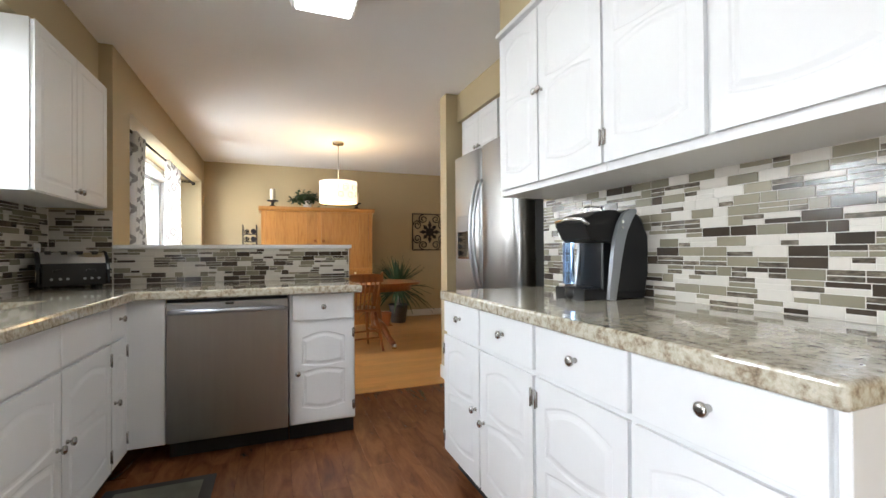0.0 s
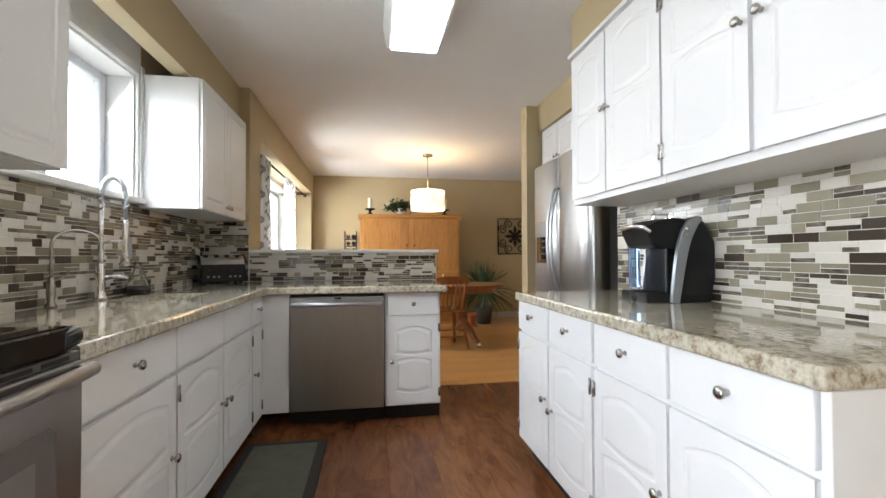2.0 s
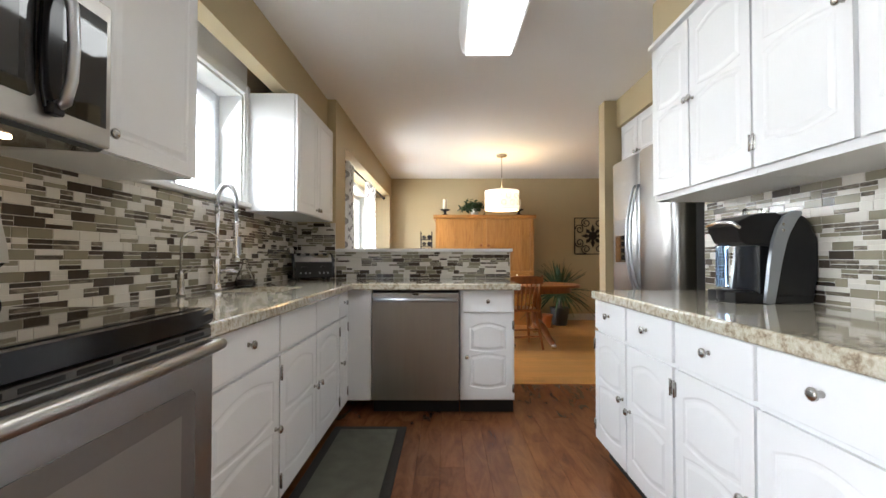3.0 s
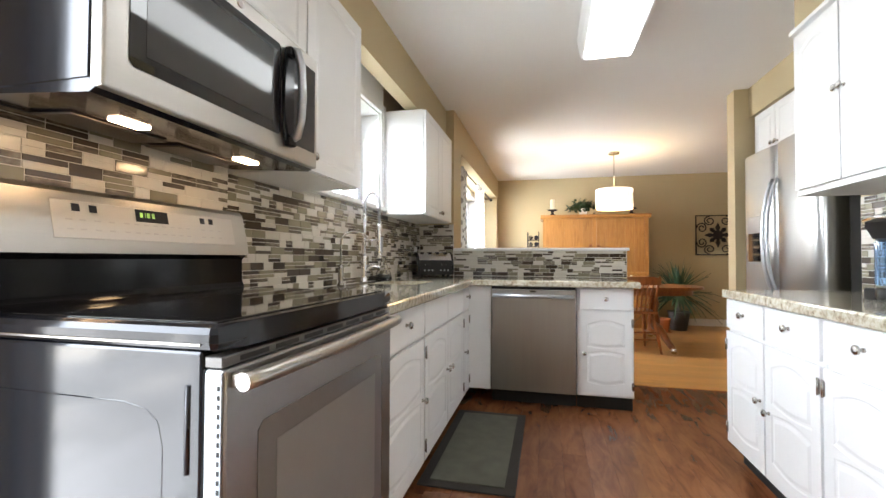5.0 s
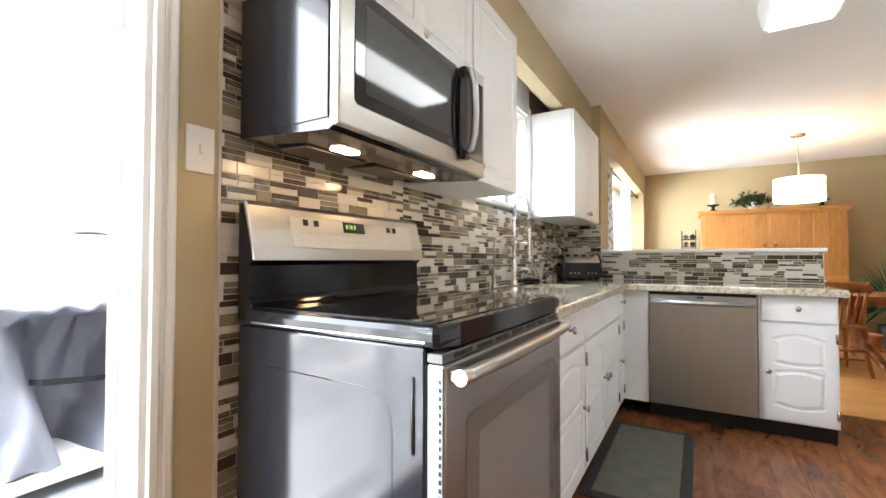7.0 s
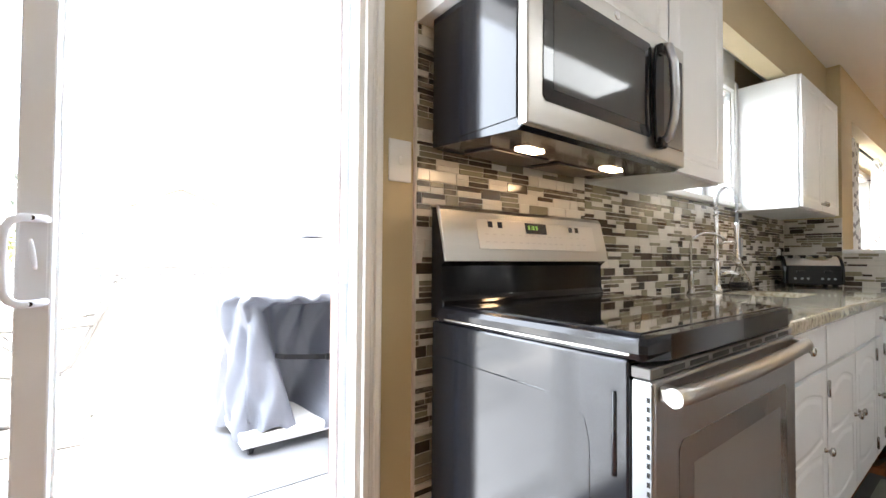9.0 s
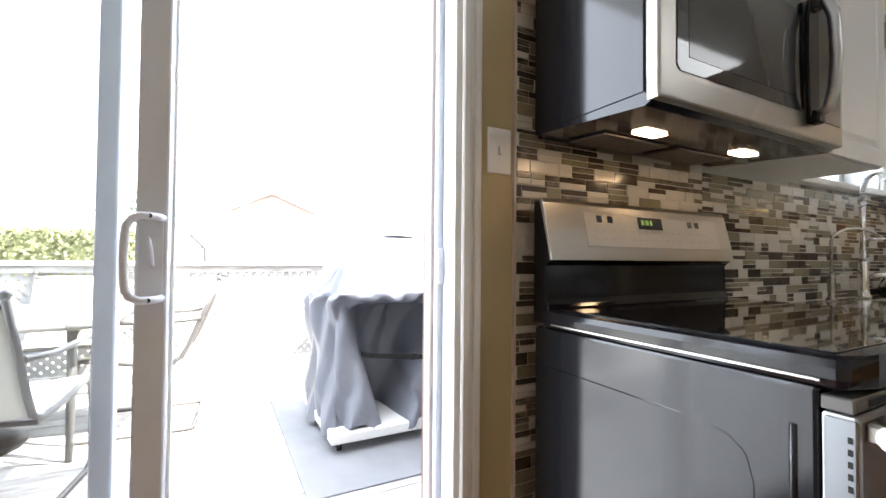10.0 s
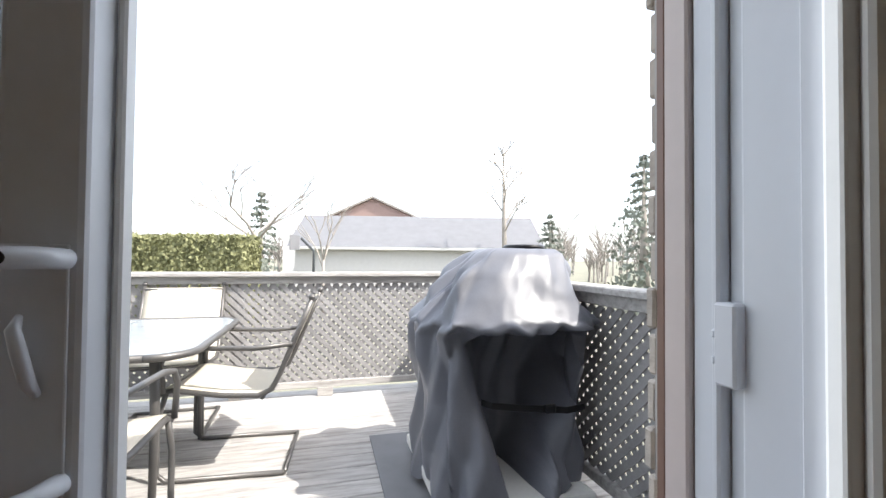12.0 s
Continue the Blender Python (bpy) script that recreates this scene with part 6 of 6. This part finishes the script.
def branch(bm, p, d, ln, r, level):
    q = p + d * ln
    mid = p.lerp(q, 0.5) + Vector((random.gauss(0, 0.04), random.gauss(0, 0.04), 0)) * ln
    tube(bm, [p, mid, q], [r, r * 0.8, r * 0.55], 5 if level > 1 else 4, cap=False)
    if level == 0:
        return
    for i in range(3 if level > 1 else 4):
        a = random.uniform(0, math.tau)
        n2 = (d + Vector((math.cos(a), math.sin(a), random.uniform(0.0, 0.5))) * random.uniform(0.45, 0.8)).normalized()
        branch(bm, p.lerp(q, random.uniform(0.55, 1.0)), n2, ln * random.uniform(0.5, 0.75), r * 0.5, level - 1)


def bare_tree(lat, depth, height, r, lean, label, levels=4, spread=0.5, leader=0.42):
    p = yard(lat, depth)
    t = thing("bare_tree", tuple(p), label, "tree", "bare trees in the yard")
    top = p + Vector((lean, lean * 0.3, height * leader))
    part("trunk", T([p, p.lerp(top, 0.5), top], [r, r * 0.8, r * (0.2 if leader > 0.6 else 0.7)], 8), M_BARK, t)
    bm = bmesh.new()
    tall = leader > 0.6
    for i in range(9 if tall else 4):
        a = i * 1.7 + random.random()
        s = 0.42 + 0.065 * i if tall else random.uniform(0.75, 1.0)
        branch(bm, p.lerp(top, s), Vector((math.cos(a) * spread, math.sin(a) * spread, 1)).normalized(), height * (0.16 - 0.011 * i if tall else 0.3), r * (0.35 if tall else 0.5), levels - 1)
    part("crown", bm, M_BARK, t, "bare leafless limbs")


bare_tree(-8.1, 18.5, 7.1, 0.14, 0.1, "bare leafless tree behind the hedge", 5, 1.5)
bare_tree(-3.9, 14.0, 4.6, 0.06, 0.05, "slender bare sapling in front of the garage", 3)
bare_tree(3.2, 22.0, 9.2, 0.15, -0.2, "tall bare tree behind the grill", 3, 0.75, 0.84)
bare_tree(7.2, 26.0, 4.2, 0.08, 0.1, "small bare tree near the spruces", 4)


def spruce(lat, depth, height, width, label):
    p = yard(lat, depth)
    t = thing("spruce_tree", tuple(p), label, "tree", "spruces in the yard")
    part("trunk", T([p, p + Vector((0, 0, height))], [width * 0.06, 0.01], 7), M_BARK, t)
    bm = bmesh.new()
    tiers = int(height * 3.2)
    for i in range(tiers):
        s = i / tiers
        z = 0.3 + (height - 0.3) * s
        reach = width * 0.5 * (1 - s) ** 0.9 * random.uniform(0.8, 1.15) + 0.08
        for k in range(9):
            a = random.uniform(0, math.tau)
            d = Vector((math.cos(a), math.sin(a), 0))
            for j in range(9):
                q = p + d * reach * (j + 0.6) / 9 + Vector((0, 0, z - 0.18 * reach * (j / 9) + random.gauss(0, 0.03)))
                clump(bm, q, 0.07 + 0.04 * (1 - s), 1, 0.03)
    part("crown", bm, M_SPRUCE, t, "dark layered needle crown")


spruce(-8.9, 21.0, 5.3, 2.7, "dark green spruce behind the hedge")
spruce(5.5, 22.0, 4.4, 2.8, "small spruce beside the tall bare tree")
spruce(7.5, 16.0, 6.1, 3.8, "tall spruce near the house corner")
spruce(-17.5, 16.0, 4.6, 2.4, "spruce beyond the lawn's far corner")
spruce(-14.6, 14.0, 2.9, 2.2, "round low evergreen beside the trampoline")

GM = Matrix.Translation(yard(1.2, 24)) @ pose(0, 0, 0, 0, 0, YAW + 3)
gh = thing("garage_house", tuple(yard(1.2, 24)), "low white garage with grey shingled roof", "house")
part("wall", turn_bm(B(-9.3, 0, 0, 4.2, 7, 2.42), GM), M_SIDING, gh)
part("roof", turn_bm(P([(-0.5, 2.4), (-0.5, 2.52), (2.9, 4.5), (5.6, 4.5), (7.5, 2.52), (7.5, 2.4)], "yz", -9.6, 4.5), GM), M_ROOF, gh, "grey shingle roof")
part("gutter", turn_bm(B(-9.6, -0.6, 2.36, 4.5, -0.48, 2.5), GM), M_SIDING, gh)
G2 = Matrix.Translation(yard(-5.9, 36)) @ pose(0, 0, 0, 0, 0, YAW)
h2 = thing("gabled_house", tuple(yard(-5.9, 36)), "house with brown gable behind the garage", "house")
part("wall", turn_bm(B(-7.5, 0, 0, 7.5, 8, 4.2), G2), M_SIDING, h2)
part("gable", turn_bm(P([(-6.0, 4.2), (6.0, 4.2), (0, 6.9)], "xz", 0, 8), G2), M_GABLE, h2, "brown sided gable")
for s in (-1, 1):
    part("fascia", turn_bm(P([(s * 6.4, 4.05), (s * 6.4, 4.2), (0, 7.07), (0, 6.9)], "xz", -0.3, 8.3), G2), M_BARK, h2, "dark roof edge")
G3 = Matrix.Translation(yard(-7.0, 26)) @ pose(0, 0, 0, 0, 0, YAW)
fn = thing("yard_fence", tuple(yard(-7.0, 26)), "white picket fence between hedge and garage", "fence")
for i in range(26):
    part("picket", turn_bm(B(-2 + i * 0.15, 0, 0, -2 + i * 0.15 + 0.1, 0.03, 1.35), G3), M_SIDING, fn)
part("rail", turn_bm(B(-2.1, 0.03, 1.0, 2.0, 0.07, 1.1), G3), M_SIDING, fn)
hp = thing("basketball_hoop", tuple(yard(-6.4, 20)), "basketball hoop with dark slanted pole", "basketball hoop")
p = yard(-6.0, 20)
part("pole", T([p, p + Vector((0, 0, 2.2)), yard(-6.6, 20, 2.0)], 0.06, 8), M_NET, hp)
part("backboard", turn_bm(B(-0.5, -0.02, -0.3, 0.5, 0.02, 0.4, 0.01), Matrix.Translation(yard(-6.9, 20, 1.75)) @ pose(0, 0, 0, 0, 0, YAW + 84)), M_ROOF, hp)
tr = thing("trampoline", tuple(yard(-10.8, 11)), "trampoline with dark safety net on the lawn", "trampoline")
c = yard(-10.4, 12)
part("bed", L([(1.7, 0.0), (1.7, 0.06), (0.0, 0.06)], (c.x, c.y, -0.05), 30), M_NET, tr)
for i in range(8):
    a = i * math.pi / 4
    q = c + Vector((1.7 * math.cos(a), 1.7 * math.sin(a), 0))
    part("pole", T([q, q + Vector((0, 0, 2.45))], 0.03, 6), M_ALU, tr)
bm = bmesh.new()
for i in range(72):
    a = i * math.tau / 72
    tube(bm, [(c.x + 1.68 * math.cos(a), c.y + 1.68 * math.sin(a), 0.0), (c.x + 1.68 * math.cos(a), c.y + 1.68 * math.sin(a), 1.6)], 0.03, 3, cap=False)
tube(bm, [(c.x + 1.68 * math.cos(a), c.y + 1.68 * math.sin(a), 1.6) for a in [math.tau * i / 30 for i in range(31)]], 0.03, 4)
part("net", bm, M_NET, tr, "dark mesh safety net")

random.seed(40)
bm = bmesh.new()
for i in range(130):
    p = yard(random.uniform(-40, 40), random.uniform(42, 60)) if i < 110 else yard(random.uniform(4, 17), random.uniform(28, 38))
    h = random.uniform(2.8, 6.5)
    tube(bm, [p, p + Vector((random.gauss(0, 0.2), random.gauss(0, 0.2), h * 0.5))], [0.12, 0.07], 4, cap=False)
    for k in range(9):
        a = random.uniform(0, math.tau)
        q = p + Vector((0, 0, h * random.uniform(0.25, 0.55)))
        branch(bm, q, Vector((math.cos(a) * 0.6, math.sin(a) * 0.6, 1)).normalized(), h * 0.3, 0.05, 1)
solid("far_woods", bm, M_BARK, "pale line of bare trees and brush beyond the yards", "woods", kind="stuff")
# ---- tiles and floor boards ----
TILE_MATS = [M_TILEW, M_TILEK, M_TILEG, M_TILED]
TILE_MESH = {}
PITCH, JOINT = 0.0335, 0.0026


def tile_shape(bm, w, h, m=None):
    t, c = 0.0022, 0.0006
    pts = [(-w / 2, 0, -h / 2), (w / 2, 0, -h / 2), (w / 2, 0, h / 2), (-w / 2, 0, h / 2)]
    pts += [(x, -t + c, z) for x, _, z in pts] + [(x - math.copysign(c, x), -t, z - math.copysign(c, z)) for x, _, z in pts]
    v = [bm.verts.new(m @ Vector(p) if m else p) for p in pts]
    for a in (0, 4):
        for i in range(4):
            j = (i + 1) % 4
            bm.faces.new((v[a + i], v[a + j], v[a + j + 4], v[a + i + 4]))
    bm.faces.new(v[8:12])


def layout(rects, rnd):
    """Bands of one tall tile or two thin ones, cut to the rectangles (u0, v0, u1, v1)."""
    for u0, v0, u1, v1 in rects:
        b = 0
        z = v0
        while z < v1 - 0.008:
            hb = min(PITCH, v1 - z)
            u = u0 - rnd.uniform(0, 0.06)
            while u < u1:
                tall = rnd.random() < 0.5 or hb < 0.02
                ln = rnd.choice((0.05, 0.085, 0.1, 0.1)) if tall else rnd.choice((0.05, 0.065, 0.085, 0.1))
                a, c = max(u, u0), min(u + ln, u1)
                u += ln
                if c - a < 0.012:
                    continue
                if tall:
                    yield a, c, z, z + hb, rnd.choices((0, 1, 3), (0.40, 0.38, 0.22))[0]
                else:
                    cut = z + hb / 2
                    one = rnd.choices((0, 1, 2, 3), (0.30, 0.20, 0.37, 0.13))[0]
                    two = rnd.choices((0, 1, 2, 3), (0.30, 0.20, 0.37, 0.13))[0]
                    yield a, c, z, cut, one
                    yield a, c, cut, z + hb, two
            z += PITCH
            b += 1


def tiled(name, place, bed_rects, rects, seed, near, label):
    """place: pose of the tiled face, local x along, z up, front -y. near(u, v): tiles that are parts of their own."""
    bm = bmesh.new()
    for u0, v0, u1, v1 in bed_rects:
        box(bm, u0, -0.004, v0, u1, 0.0, v1)
    bed = solid(name, turn_bm(bm, place), M_GROUT, label, "backsplash", kind="structure")
    rnd = random.Random(seed)
    rest = [bmesh.new() for _ in TILE_MATS]
    count = 0
    for a, c, z0, z1, k in layout(rects, rnd):
        w, h = round(c - a - JOINT, 3), round(z1 - z0 - JOINT, 4)
        w = max(w, 0.01)
        m = place @ pose((a + c) / 2, -0.004, (z0 + z1) / 2)
        if near((a + c) / 2, (z0 + z1) / 2) and count < 300:
            key = (w, h, k)
            if key not in TILE_MESH:
                q = bmesh.new()
                tile_shape(q, w, h)
                TILE_MESH[key] = mesh_of("tile", q)
                TILE_MESH[key].materials.append(TILE_MATS[k])
            ob = new("tile", TILE_MESH[key])
            ob.parent = bed
            ob.matrix_basis = m
            count += 1
        else:
            tile_shape(rest[k], w, h, m)
    for k, bm in enumerate(rest):
        if bm.verts:
            ob = part("mosaic_tiles", bm, TILE_MATS[k], bed)
            ob["kind"] = "stuff"
        else:
            bm.free()


west = pose(WX + 0.0005, 0, 0, 0, 0, 90)
tiled("backsplash_west", west, [(-0.115, 0.02, 0.685, 1.405), (0.685, TOP, 3.2, 1.389)],
      [(-0.112, 0.02, 0.685, 1.405), (0.685, TOP + 0.002, 3.19, 1.389)], 1, lambda u, v: (u < -0.09 or 0.66 < u < 1.6) and v > 0.9, "mosaic of cream, khaki, grey and dark brown strip tiles on the sink wall")
tiled("backsplash_upper_west", west, [(-0.115, 1.405, -0.045, 1.74)],
      [(-0.112, 1.407, -0.045, 1.74)], 8, lambda u, v: True, "strip of mosaic tiles beside the microwave")
solid("tile_edge_trim", B(WX, -0.121, 0.0, WX + 0.009, -0.1155, 1.742), M_PINKTRIM, "thin beige edge trim of the mosaic tiles", "trim", kind="structure")
tiled("backsplash_peninsula", pose(0, 3.2095, 0), [(-1.13, TOP, 0.366, 1.125)], [(-1.128, TOP + 0.002, 0.364, 1.123)], 2, lambda u, v: True, "mosaic strip tiles on the half wall")
tiled("backsplash_corner", pose(0, 3.1995, 0), [(WX + 0.006, TOP, -1.13, 1.37)], [(WX + 0.008, TOP + 0.002, -1.132, 1.37)], 3, lambda u, v: True, "mosaic strip tiles in the corner behind the toaster")
tiled("backsplash_east", pose(RX - 0.0005, 0, 0, 0, 0, -90), [(-1.925, TOP, 0.2, 1.372)], [(-1.922, TOP + 0.002, -0.235, 1.372), (-0.232, TOP + 0.002, 0.2, 1.372)], 4, lambda u, v: -1.30 < u < -0.45, "mosaic of cream, khaki and dark strip tiles behind the coffee machine")

PLANKS = {}


def boards(owner_name, x0, x1, y0, y1, width, lengths, along, material, label, seed):
    rnd = random.Random(seed)
    owner = thing(owner_name, ((x0 + x1) / 2, (y0 + y1) / 2, 0), label, "floor", kind="structure")
    a0, a1, b0, b1 = (y0, y1, x0, x1) if along == "y" else (x0, x1, y0, y1)
    b = b0
    while b < b1 - 0.01:
        w = min(width, b1 - b)
        a = a0 - rnd.uniform(0, lengths)
        while a < a1:
            s, e = max(a, a0), min(a + lengths, a1)
            a += lengths
            if e - s < 0.03:
                continue
            ln = round((e - s) / 0.05) * 0.05
            key = (owner_name, max(ln, 0.05), round(w, 3))
            if key not in PLANKS:
                g = 0.0003
                q = B(-key[2] / 2 + g, -key[1] / 2 + g, -0.014, key[2] / 2 - g, key[1] / 2 - g, 0.0, 0.0006)
                if along == "x":
                    turn_bm(q, pose(0, 0, 0, 0, 0, 90))
                PLANKS[key] = mesh_of("plank", q)
                PLANKS[key].materials.append(material)
            ob = new("plank", PLANKS[key])
            ob.parent = owner
            ob.matrix_parent_inverse = Matrix.Translation(-owner.location)
            c = (b + w / 2, (s + e) / 2)
            ob.location = (c[0], c[1], 0) if along == "y" else (c[1], c[0], 0)
        b += w


boards("kitchen_floor", WX, RX, -3.45, 3.205, 0.125, 1.2, "y", M_FLOOR, "reddish dark brown laminate floor", 31)
boards("kitchen_floor_east", RX + 0.1, 1.95, 1.93, 3.25, 0.125, 1.2, "y", M_FLOOR, "reddish dark brown laminate floor under the refrigerator", 32)
boards("dining_floor", WX, 4.45, 3.255, 6.95, 0.083, 1.5, "x", M_OAK, "golden light wood strip floor", 33)
solid("back_floor", B(RX + 0.1, -3.45, -0.014, 4.45, 1.83, 0.0), M_FLOOR, "dark laminate floor of the adjoining room", "floor", kind="structure")
